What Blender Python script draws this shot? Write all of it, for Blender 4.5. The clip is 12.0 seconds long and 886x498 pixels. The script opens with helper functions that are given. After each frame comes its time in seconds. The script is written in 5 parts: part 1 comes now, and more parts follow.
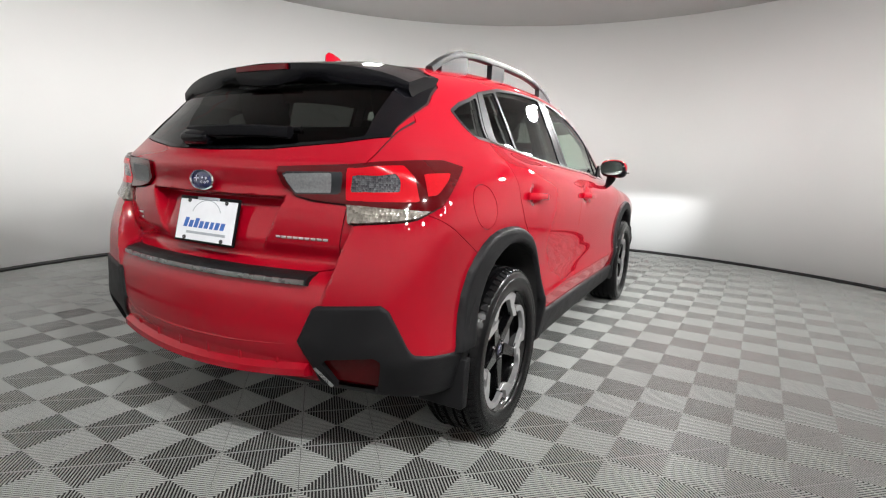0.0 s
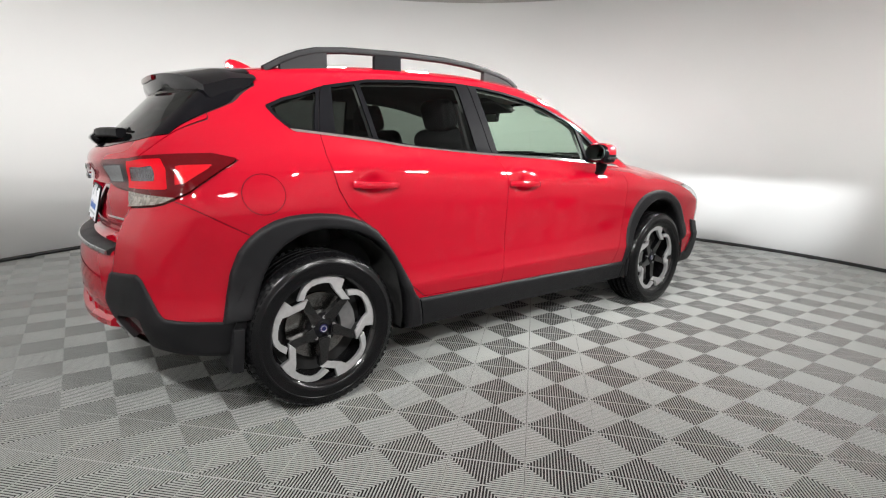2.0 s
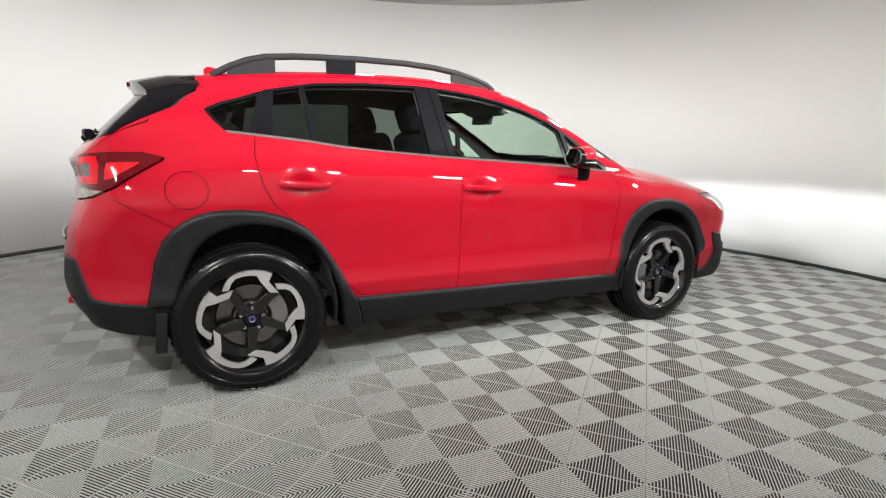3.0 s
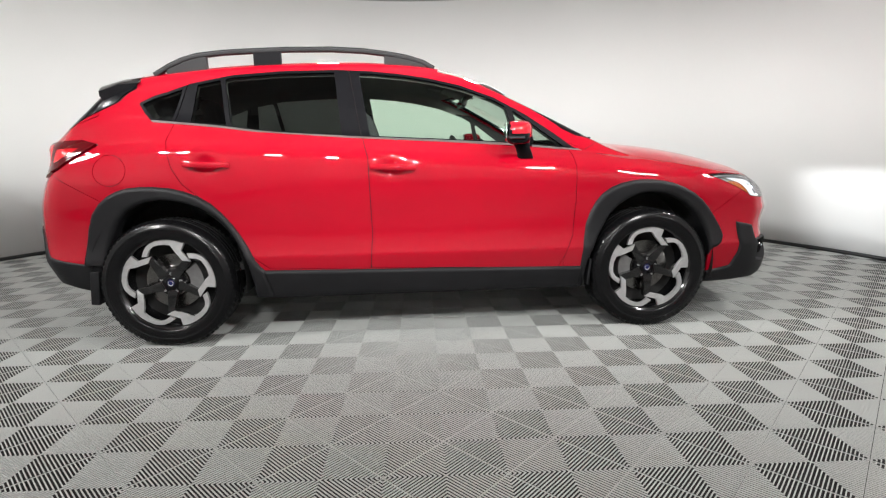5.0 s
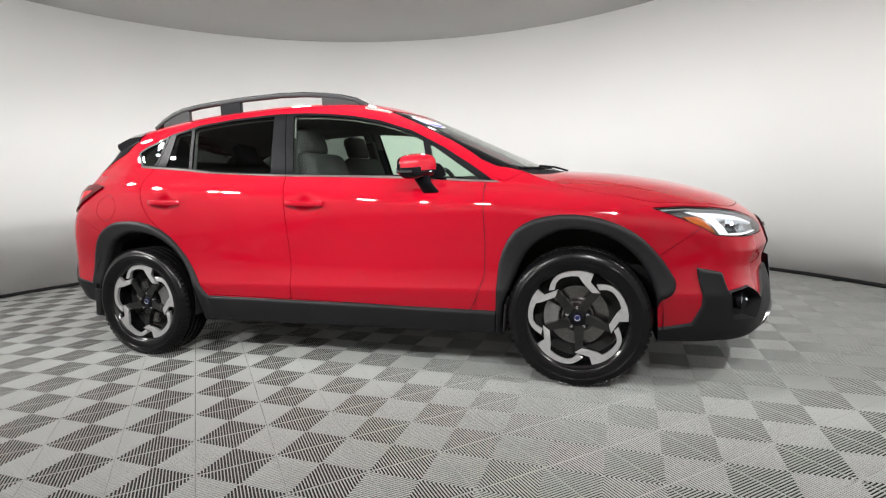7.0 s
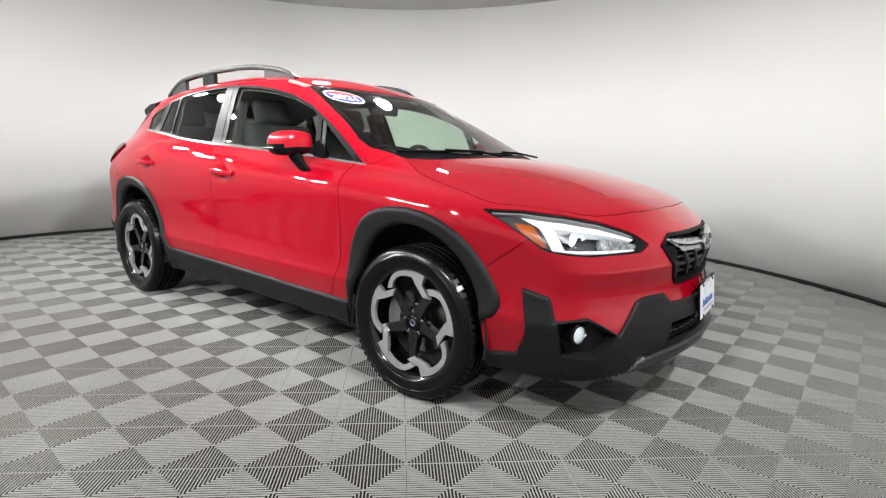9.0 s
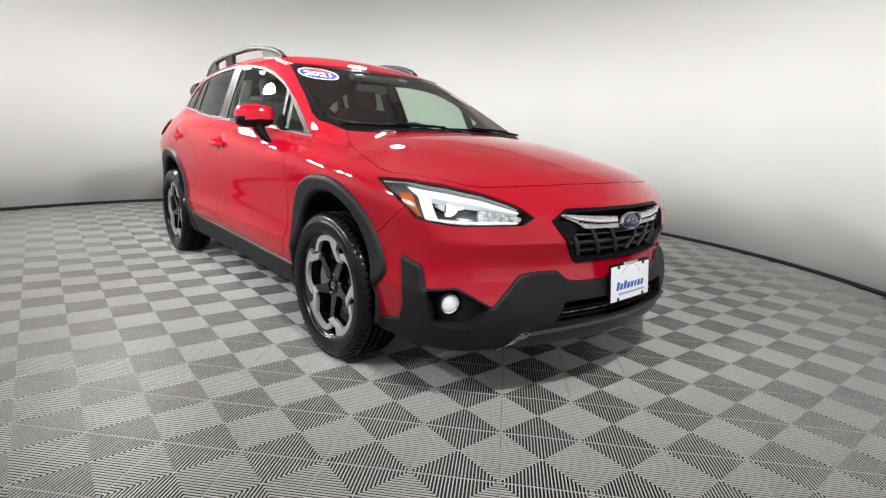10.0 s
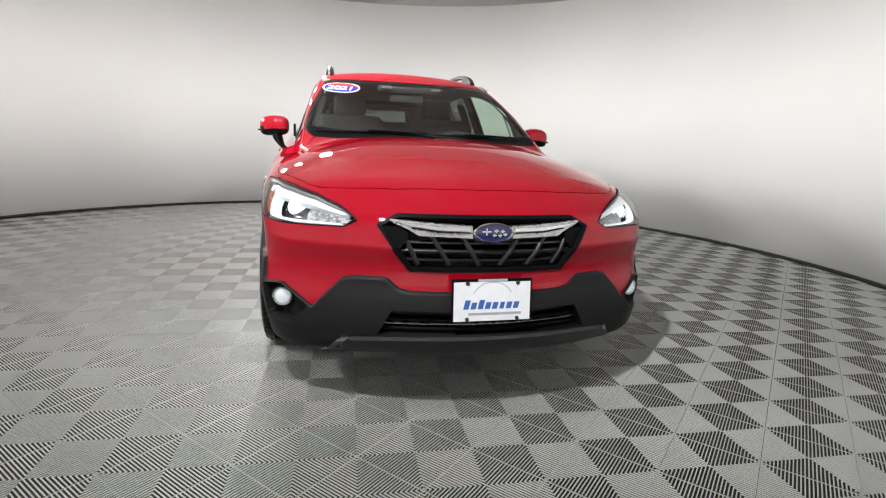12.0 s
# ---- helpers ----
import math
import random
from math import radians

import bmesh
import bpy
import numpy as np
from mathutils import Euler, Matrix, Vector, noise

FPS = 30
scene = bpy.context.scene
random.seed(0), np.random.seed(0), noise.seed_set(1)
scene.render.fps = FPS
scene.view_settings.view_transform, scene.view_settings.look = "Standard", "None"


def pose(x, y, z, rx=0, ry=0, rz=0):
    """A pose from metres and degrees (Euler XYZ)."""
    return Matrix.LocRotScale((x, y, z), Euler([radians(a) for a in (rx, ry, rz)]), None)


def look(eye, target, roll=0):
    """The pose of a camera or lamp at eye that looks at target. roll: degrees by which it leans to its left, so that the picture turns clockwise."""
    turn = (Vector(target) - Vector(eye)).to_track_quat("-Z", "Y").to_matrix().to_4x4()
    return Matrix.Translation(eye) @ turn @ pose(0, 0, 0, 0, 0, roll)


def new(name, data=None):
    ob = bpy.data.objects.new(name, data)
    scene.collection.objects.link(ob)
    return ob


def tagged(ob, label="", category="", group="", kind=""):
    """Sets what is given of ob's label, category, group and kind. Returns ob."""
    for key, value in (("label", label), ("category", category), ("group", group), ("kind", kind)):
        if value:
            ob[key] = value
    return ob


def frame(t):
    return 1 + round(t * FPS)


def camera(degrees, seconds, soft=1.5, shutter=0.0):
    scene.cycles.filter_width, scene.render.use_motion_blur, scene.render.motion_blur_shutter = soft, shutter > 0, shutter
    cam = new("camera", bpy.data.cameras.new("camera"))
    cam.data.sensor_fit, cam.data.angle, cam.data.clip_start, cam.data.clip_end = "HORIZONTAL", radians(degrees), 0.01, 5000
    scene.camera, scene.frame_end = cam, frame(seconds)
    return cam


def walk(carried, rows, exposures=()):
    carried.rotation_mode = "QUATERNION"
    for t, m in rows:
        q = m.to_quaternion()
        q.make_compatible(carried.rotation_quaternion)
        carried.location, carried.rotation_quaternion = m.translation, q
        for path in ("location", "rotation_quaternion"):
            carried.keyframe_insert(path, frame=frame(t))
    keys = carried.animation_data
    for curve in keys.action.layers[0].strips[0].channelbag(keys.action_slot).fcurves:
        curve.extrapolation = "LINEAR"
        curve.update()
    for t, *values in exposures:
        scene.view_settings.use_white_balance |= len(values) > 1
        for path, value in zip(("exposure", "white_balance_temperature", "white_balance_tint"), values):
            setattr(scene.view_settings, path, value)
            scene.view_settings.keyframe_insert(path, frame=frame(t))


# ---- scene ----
cam = camera(81.6, 12.0, soft=1.2)
PATH = [
    (0, (-3.249, -1.58, 1.075), (-1.51, -0.644, 0.761), 2.2),
    (0.5, (-3.039, -1.939, 1.075), (-1.398, -0.87, 0.67), 1.1),
    (1, (-2.816, -2.262, 1.075), (-1.322, -1.001, 0.649), 0.3),
    (1.5, (-2.501, -2.527, 1.103), (-1.157, -1.106, 0.683), 1.3),
    (2, (-2.25, -2.846, 1.139), (-1.04, -1.303, 0.745), 1.0),
    (2.5, (-1.905, -3.059, 1.097), (-0.852, -1.391, 0.766), 0.8),
    (3, (-1.575, -3.268, 1.148), (-0.69, -1.517, 0.76), 1.5),
    (3.2, (-1.444, -3.349, 1.159), (-0.642, -1.555, 0.788), 1.5),
    (4.8, (-0.273, -3.642, 0.996), (-0.02, -1.691, 0.631), -0.3),
    (5, (-0.123, -3.635, 1.01), (0.059, -1.677, 0.642), -0.7),
    (5.5, (0.257, -3.64, 1.022), (0.291, -1.67, 0.677), -1.9),
    (6, (0.62, -3.584, 1.015), (0.465, -1.614, 0.707), -2.2),
    (6.5, (0.962, -3.481, 1.009), (0.62, -1.525, 0.771), -1.9),
    (6.7, (1.152, -3.445, 1.006), (0.718, -1.507, 0.767), -2.0),
    (8.3, (2.288, -2.882, 1.078), (1.296, -1.171, 0.779), 0.1),
    (8.5, (2.425, -2.784, 1.046), (1.389, -1.101, 0.736), 0.6),
    (9, (2.74, -2.503, 1.075), (1.559, -0.929, 0.714), 1.7),
    (9.5, (3.131, -2.298, 1.072), (1.787, -0.871, 0.675), 2.5),
    (10, (3.409, -1.979, 1.037), (1.939, -0.69, 0.615), 2.6),
    (10.5, (3.639, -1.633, 1.022), (2.045, -0.506, 0.587), 2.8),
    (11, (3.823, -1.313, 1.032), (2.101, -0.391, 0.604), 2.7),
    (11.5, (3.914, -0.966, 1.048), (2.099, -0.249, 0.612), 2.8),
    (12, (4.083, -0.613, 1.053), (2.182, -0.143, 0.646), 2.5),
]
walk(cam, [(t, look(eye, target, roll)) for t, eye, target, roll in PATH])

# ---- light ----
world = bpy.data.worlds.new("world")
scene.world = world
world.use_nodes = True
world.node_tree.nodes["Background"].inputs[0].default_value = (.9, .95, 1, 1)
world.node_tree.nodes["Background"].inputs[1].default_value = .05

ROOM = (-.11, -.33)      # the round room's middle
RADIUS, HEIGHT = 4.48, 3.12
TONE = (1, .992, .975)


def unseen_lamp(angle, r, watts, turn, drop, spread, size):
    """One of an added, unseen ceiling lamp ring, aimed across the room or turned aside."""
    d = bpy.data.lights.new("unseen_lamp", "AREA")
    d.shape, d.size, d.energy, d.color, d.spread = "DISK", size, watts, TONE, radians(spread)
    eye = Vector((ROOM[0] + r * math.cos(radians(angle)), ROOM[1] + r * math.sin(radians(angle)), HEIGHT - .2))
    aim = radians(angle + 180 + turn)
    new("unseen_lamp", d).matrix_world = look(eye, eye + Vector((8 * math.cos(aim), 8 * math.sin(aim), -drop)))


# narrow and flat, added to even out the opposite wall
for angle, r, watts, turn in ((8, 2.9, 23, 0), (33, 2.5, 20, 0), (58, 2.3, 17, 0), (83, 2.2, 17, 0), (108, 2.2, 17, 0), (133, 2.3, 17, 0), (190, 3.9, 30, -12),
                        (205, 4.15, 22, 0), (228, 4.15, 18, 0), (251, 4.15, 15, 0), (274, 4.15, 15, 0), (297, 4.15, 15, 0), (320, 4.15, 16, 0), (343, 4.15, 21, 0)):
    unseen_lamp(angle, r, .64 * watts, turn, 2.0, 55, .25)
# wide, over car and floor
for angle, r, watts, turn in ((200, 3.8, 30, 30), (224, 4.15, 34, 14), (262, 4.15, 30, 0), (300, 4.15, 40, -10), (346, 3.9, 54, -26)):
    unseen_lamp(angle, r, .82 * watts, turn, 6.2, 108, .15)


# ---- materials ----
def nodes(m, kind, **values):
    n = m.node_tree.nodes.new(kind)
    for k, v in values.items():
        n.inputs[k.replace("_", " ")].default_value = v
    return n


def mat(name, colour, rough=.5, metal=0., coat=0., vary=.12, scale=40., bump=0., fine=400., spec=.5, rough_vary=.1, coat_ior=1.5):
    """A surface whose tone and gloss drift at two scales, with fine relief."""
    m = bpy.data.materials.new(name)
    m.use_nodes = True
    t = m.node_tree
    b = t.nodes["Principled BSDF"]
    b.inputs["Metallic"].default_value, b.inputs["Coat Weight"].default_value, b.inputs["Coat Roughness"].default_value = metal, coat, .025
    b.inputs["Specular IOR Level"].default_value = spec
    b.inputs["Coat IOR"].default_value = coat_ior
    co = t.nodes.new("ShaderNodeTexCoord")
    big, small = nodes(m, "ShaderNodeTexNoise", Scale=scale, Detail=3.), nodes(m, "ShaderNodeTexNoise", Scale=fine, Detail=2.)
    for n in (big, small):
        t.links.new(co.outputs["Object"], n.inputs["Vector"])
    add = t.nodes.new("ShaderNodeMath")
    add.operation = "MULTIPLY_ADD"
    add.inputs[1].default_value = .4
    t.links.new(small.outputs[0], add.inputs[0])
    t.links.new(big.outputs[0], add.inputs[2])
    ramp = nodes(m, "ShaderNodeMapRange", From_Min=.35, From_Max=1.05, To_Min=1 - vary, To_Max=1 + vary)
    t.links.new(add.outputs[0], ramp.inputs["Value"])
    mix = t.nodes.new("ShaderNodeVectorMath")
    mix.operation = "SCALE"
    mix.inputs[0].default_value = colour
    t.links.new(ramp.outputs[0], mix.inputs["Scale"])
    t.links.new(mix.outputs[0], b.inputs["Base Color"])
    rr = nodes(m, "ShaderNodeMapRange", From_Min=.3, From_Max=.7, To_Min=max(rough - rough_vary * rough, 0), To_Max=rough + rough_vary * rough)
    t.links.new(big.outputs[0], rr.inputs["Value"])
    t.links.new(rr.outputs[0], b.inputs["Roughness"])
    if bump:
        bp = nodes(m, "ShaderNodeBump", Strength=bump, Distance=.001)
        t.links.new(small.outputs[0], bp.inputs["Height"])
        t.links.new(bp.outputs[0], b.inputs["Normal"])
    return m


def glass(name, tint, gloss=.018):
    """A thin pane: tinted, with a sheen that grows towards its edge-on view."""
    m = bpy.data.materials.new(name)
    m.use_nodes = True
    t = m.node_tree
    t.nodes.remove(t.nodes["Principled BSDF"])
    clear, shine = nodes(m, "ShaderNodeBsdfTransparent", Color=(*tint, 1)), nodes(m, "ShaderNodeBsdfGlossy", Roughness=.015)
    lw, mix = nodes(m, "ShaderNodeLayerWeight", Blend=.5), t.nodes.new("ShaderNodeMixShader")
    power, scale = t.nodes.new("ShaderNodeMath"), t.nodes.new("ShaderNodeMath")
    power.operation, scale.operation = "POWER", "MULTIPLY_ADD"
    power.inputs[1].default_value, scale.inputs[1].default_value, scale.inputs[2].default_value = 5, 1 - gloss, gloss
    t.links.new(lw.outputs["Facing"], power.inputs[0])
    t.links.new(power.outputs[0], scale.inputs[0])
    t.links.new(scale.outputs[0], mix.inputs[0])
    t.links.new(clear.outputs[0], mix.inputs[1])
    t.links.new(shine.outputs[0], mix.inputs[2])
    t.links.new(mix.outputs[0], t.nodes["Material Output"].inputs[0])
    return m


def painted_facets(name, dark, light, scale, rough=.12):
    """A moulded reflector's broken glints, painted as bright and dark cells behind a clear lens."""
    m = mat(name, light, rough, .15, .2, .2, 60.)
    t = m.node_tree
    b = t.nodes["Principled BSDF"]
    co, cell = t.nodes.new("ShaderNodeTexCoord"), nodes(m, "ShaderNodeTexVoronoi", Scale=scale, Randomness=.35)
    ramp = t.nodes.new("ShaderNodeMix")
    ramp.data_type = "RGBA"
    ramp.inputs["A"].default_value, ramp.inputs["B"].default_value = (*dark, 1), (*light, 1)
    split = t.nodes.new("ShaderNodeSeparateColor")
    bp = nodes(m, "ShaderNodeBump", Strength=.6, Distance=.004)
    t.links.new(co.outputs["Object"], cell.inputs["Vector"])
    t.links.new(cell.outputs["Color"], split.inputs[0])
    t.links.new(split.outputs[0], ramp.inputs["Factor"])
    t.links.new(ramp.outputs["Result"], b.inputs["Base Color"])
    t.links.new(cell.outputs["Distance"], bp.inputs["Height"])
    t.links.new(bp.outputs[0], b.inputs["Normal"])
    return m


def glow(name, colour, strength):
    m = bpy.data.materials.new(name)
    m.use_nodes = True
    b = m.node_tree.nodes["Principled BSDF"]
    b.inputs["Base Color"].default_value = b.inputs["Emission Color"].default_value = (*colour, 1)
    b.inputs["Emission Strength"].default_value = strength
    b.inputs["Roughness"].default_value, b.inputs["Specular IOR Level"].default_value = .2, .25
    return m


PAINT = mat("red_paint", (.30, .002, .0115), .5, 0, 1., .04, 3., .0, 900., .0, .1, 1.5)
PAINT.node_tree.nodes["Principled BSDF"].inputs["Coat Roughness"].default_value = .02
PLASTIC = mat("grained_black_plastic", (.009, .009, .010), .5, 0, 0, .2, 12., .35, 1500., .2)
GLOSS = mat("gloss_black", (.003, .003, .004), .09, 0, 0, .1, 20., 0., 400., .24)
TRIM = mat("satin_black_trim", (.005, .005, .006), .42, 0, 0, .15, 30., 0., 400., .045)
SEAM = mat("dark_joint", (.01, .004, .004), .8)
CHROME = mat("chrome", (.78, .79, .80), .08, 1., 0, .05)
SATIN = mat("satin_silver", (.52, .53, .54), .28, 1., 0, .08)
GREYBAR = mat("dark_grey_plastic", (.016, .016, .018), .36, 0, 0, .15)
MACHINED = mat("machined_alloy", (.58, .58, .585), .36, .7, .1, .12, 60., .05, 700.)
ALLOY = mat("gloss_black_alloy", (.004, .004, .0045), .16, 0, .6, .1)
RUBBER = mat("tyre_rubber", (.004, .004, .0045), .22, 0, 0, .25, 25., .08, 600., .24)
DISC = mat("brake_disc_steel", (.20, .195, .19), .24, 1., 0, .3, 60.)
CAST = mat("cast_grey_metal", (.17, .17, .17), .5, .6, 0, .2)
CLOTH = mat("black_seat_cloth", (.018, .018, .020), .85, 0, 0, .3, 30., .5, 900.)
CABIN = mat("black_cabin_plastic", (.02, .02, .021), .6, 0, 0, .2, 20., .3)
LINER = mat("grey_headliner", (.20, .20, .19), .9, 0, 0, .1, 20., .3)
UNDER = mat("underbody_black", (.012, .012, .012), .8, 0, 0, .3)
CLEAR = glass("green_tinted_glass", (.74, .86, .77))
PRIVACY = glass("dark_privacy_glass", (.17, .185, .175))
REARGLASS = glass("darker_rear_glass", (.13, .14, .135))
SCREEN = glass("windscreen_glass", (.74, .85, .77))
LENS = glass("clear_lamp_lens", (.95, .96, .97), .035)
REDLENS = mat("red_lamp_lens", (.42, .002, .008), .1, 0, .4, .12, 90., .25, 260.)
DARKRED = mat("dark_red_lamp_lens", (.065, .0005, .002), .08, 0, .1, .1, 60., 0., 400., .3)
REDGLOW = glow("lit_red_lamp", (.34, .0008, .006), .55)
CLEARWHITE = painted_facets("bright_reflector", (.06, .063, .068), (.32, .335, .35), 110., .3)
REVERSE = painted_facets("clear_reversing_lens", (.11, .10, .085), (.26, .24, .21), 95.)
DIODEBED = painted_facets("diode_bed", (.03, .03, .036), (.11, .112, .122), 150.)
FROST = mat("frosted_grey_lens", (.17, .175, .18), .6, 0, 0, .3, 120., 0., 300., .08)
BROW = mat("grey_lamp_brow", (.22, .225, .23), .4, .3, .1, .15)
OUTER = mat("dark_lamp_reflector", (.05, .05, .052), .3, .3, .2, .2)
SMOKE = mat("smoked_lamp_lens", (.025, .027, .03), .25, 0, .1, .2, 40., 0., 400., .2)
AMBER = mat("amber_lamp", (.33, .07, .006), .2, 0, .4, .2, 80., .3, 200.)
LIT = glow("lit_white_lamp", (.50, .53, .55), .72)
FOGLIT = glow("lit_fog_lamp", (.40, .43, .45), .85)
BEAM = glow("bright_projector_lamp", (.93, .97, 1.), 3.)
MIRROR = mat("mirror_glass", (.8, .84, .82), .02, 1., 0, .01)
WHITE = mat("white_plate", (.78, .80, .84), .35, 0, 0, .04)
BLUE = mat("blue_print", (.03, .12, .42), .4)
GREYINK = mat("grey_print", (.35, .38, .42), .4)
BADGE = mat("blue_enamel", (.010, .014, .085), .1, 0, 1.)
STICKBLUE = mat("blue_sticker", (.015, .025, .34), .5, 0, 0, .05, 40., 0., 400., .1)
STICKRED = mat("red_sticker", (.45, .012, .03), .5, 0, 0, .05, 40., 0., 400., .1)
STICKWHITE = mat("white_sticker", (.85, .85, .86), .4)
WALL = mat("white_wall_paint", (.86, .86, .85), .55, 0, 0, .012, 1.2, .03, 160., .12, .15)
CEIL = mat("grey_ceiling_paint", (.58, .58, .57), .8, 0, 0, .04, 2., .2, 90.)
SKIRT = mat("black_skirting", (.012, .012, .012), .5)
TILE = mat("grey_floor_tile_plastic", (.395, .408, .393), .42, 0, 0, .07, 2.2, .15, 500., .35, .2)
# near-black colour stands in for the shade deep in the tile grooves
BASE = mat("groove_shade_black", (.012, .012, .012), .8, 0, 0, .3)


# ---- the car's body as one smooth surface ----
def spl(x, knots):
    """A smooth curve through a few knots (position, value)."""
    kx, ky = np.array(knots, float).T
    d = np.diff(ky) / np.diff(kx)
    m = np.concatenate([[d[0]], (d[1:] * np.diff(kx)[:-1] + d[:-1] * np.diff(kx)[1:]) / (kx[2:] - kx[:-2]), [d[-1]]])
    x = np.clip(x, kx[0], kx[-1])
    i = np.clip(np.searchsorted(kx, x) - 1, 0, len(kx) - 2)
    h = kx[i + 1] - kx[i]
    t = (x - kx[i]) / h
    return ky[i] * (1 + 2 * t) * (1 - t) ** 2 + m[i] * h * t * (1 - t) ** 2 + ky[i + 1] * t * t * (3 - 2 * t) + m[i + 1] * h * t * t * (t - 1)


def smax(a, b, k):
    h = np.maximum(k - np.abs(a - b), 0) / k
    return np.maximum(a, b) + h * h * k * 0.25


def smin(a, b, k):
    return -smax(-a, -b, k)


def step(a, b, x):
    t = np.clip((x - a) / (b - a), 0, 1)
    return t * t * (3 - 2 * t)


WIDTH = [(.10, .70), (.22, .79), (.30, .816), (.38, .833), (.44, .844), (.47, .848), (.50, .843), (.56, .836), (.65, .836), (.80, .848), (.90, .854), (.96, .850), (1.02, .832), (1.07, .800), (1.14, .75), (1.25, .62)]
PLAN = [(-2.4, .19), (-2.2, .115), (-1.95, .05), (-1.7, .018), (-1.3, .0), (0, 0), (1.3, .0), (1.7, .005), (2.0, .032), (2.3, .115), (2.5, .19)]
NOSE = [(.1, 2.14), (.22, 2.24), (.27, 2.31), (.33, 2.335), (.45, 2.332), (.54, 2.308), (.60, 2.306), (.645, 2.318), (.67, 2.324), (.695, 2.317), (.79, 2.285), (.87, 2.22), (1.0, 2.10)]
TAIL = [(.2, 2.02), (.38, 2.10), (.46, 2.135), (.58, 2.140), (.67, 2.125), (.705, 2.110), (.735, 2.055), (.82, 2.066), (.92, 2.066), (1.0, 2.054), (1.03, 2.066), (1.055, 2.076), (1.085, 2.054), (1.13, 1.99), (1.2, 1.90)]
TAIL_CORNER = [(.2, 2.02), (.38, 2.10), (.46, 2.135), (.58, 2.140), (.70, 2.136), (.80, 2.122), (.87, 2.098), (.92, 2.074), (.95, 2.062), (1.0, 2.058), (1.03, 2.066), (1.055, 2.076), (1.085, 2.054), (1.13, 1.99), (1.2, 1.90)]
TOP = [(-2.4, 1.02), (-2.1, 1.10), (-1.9, 1.14), (-1.6, 1.19), (-1.3, 1.22), (-.8, 1.22), (0, 1.18), (.6, 1.135), (.95, 1.097), (1.1, 1.084), (1.3, 1.068), (1.55, 1.042), (1.8, .997), (2.0, .943), (2.17, .876), (2.3, .80), (2.45, .68)]
ROOF = [(-2.3, 1.35), (-1.9, 1.415), (-1.6, 1.465), (-1.3, 1.51), (-1.0, 1.54), (-.6, 1.558), (-.2, 1.558), (.1, 1.535), (.3, 1.495), (.6, 1.41)]
KEEL = [(-2.4, .37), (-2.1, .345), (-1.85, .31), (-1.6, .26), (-1.0, .23), (0, .225), (1.3, .22), (1.9, .225), (2.2, .24), (2.4, .27)]


def body(x, y, z):
    """Negative inside the car's painted shell, positive outside."""
    a = np.sqrt(y * y + 1e-8)
    zz = z + .075 * np.maximum(x, -1.1) * step(.80, 1.05, z) * step(1.1, .6, x)
    side = a - (spl(zz, WIDTH) - spl(x, PLAN) - .055 * step(.86, 1.08, z) * step(-1.0, -1.75, x))
    side = side + .020 * (np.exp(-((x + 1.085) / .052) ** 2 - ((z - .975) / .042) ** 2) + np.exp(-((x + .13) / .055) ** 2 - ((z - .948) / .042) ** 2))
    front = (x - (spl(z, NOSE) - .41 * a ** 2)) * .93
    edge = .535 + .05 * (z - .72) / .2
    outer = step(-.010, .010, a - edge)
    rear = (-x - (spl(z, TAIL) * (1 - outer) + spl(z, TAIL_CORNER) * outer - (.27 + .01 * step(.70, .85, z)) * a ** 2)) * .93
    lid = (z - .775) / .18
    rear = rear + .058 * np.clip(lid, 0, 1) * step(.010, -.010, a - (.245 + .08 * lid)) * step(.962, .950, z)
    top = (z - (spl(x, TOP) - (.11 + .02 * step(1.0, 1.3, x) * step(2.1, 1.9, x)) * (a / .8) ** 2.5)) * .96
    keel = spl(x, KEEL) - z
    low = smax(smax(side, top, .10), smax(front, rear, .01), .10)
    low = smax(low, keel, .05)
    gs = (a - (.768 - .36 * np.maximum(z - 1.07, -.04) - .05 * np.maximum(z - 1.25, 0) - .04 * (x + .35) ** 2 - .10 * np.maximum(-1.3 - x, 0) ** 1.5)) * .94
    ws = (x - (1.145 - 2.05 * (z - 1.08) - .25 * a ** 2)) * .44
    rg = (-x - (2.03 - .98 * (z - 1.11) - .31 * a ** 2)) * .71
    roof = (z - (spl(x, ROOF) - .05 * (a / .6) ** 2.2)) * .98
    high = smax(smax(gs, roof, .09), smax(ws, rg, .01), .05)
    high = smax(high, .96 + .12 * step(-1.45, -1.85, x) - z, .02)
    return smin(low, high, .035 + .12 * step(-.9, -1.5, x) * step(-2.02, -1.8, x))


def slope(p):
    """The surface's outward normals at points p."""
    e = .003
    g = np.stack([body(*(p + d).T) - body(*(p - d).T) for d in np.eye(3) * e], 1)
    return g / np.linalg.norm(g, axis=1, keepdims=True)


def settle(p, level=0.0):
    """Points moved onto the surface."""
    e = .003
    for _ in range(4):
        f = body(*p.T) - level
        g = np.stack([body(*(p + d).T) - body(*(p - d).T) for d in np.eye(3) * e], 1) / (2 * e)
        p = p - g * np.clip(f / (g * g).sum(1), -.02, .02)[:, None]
    return p


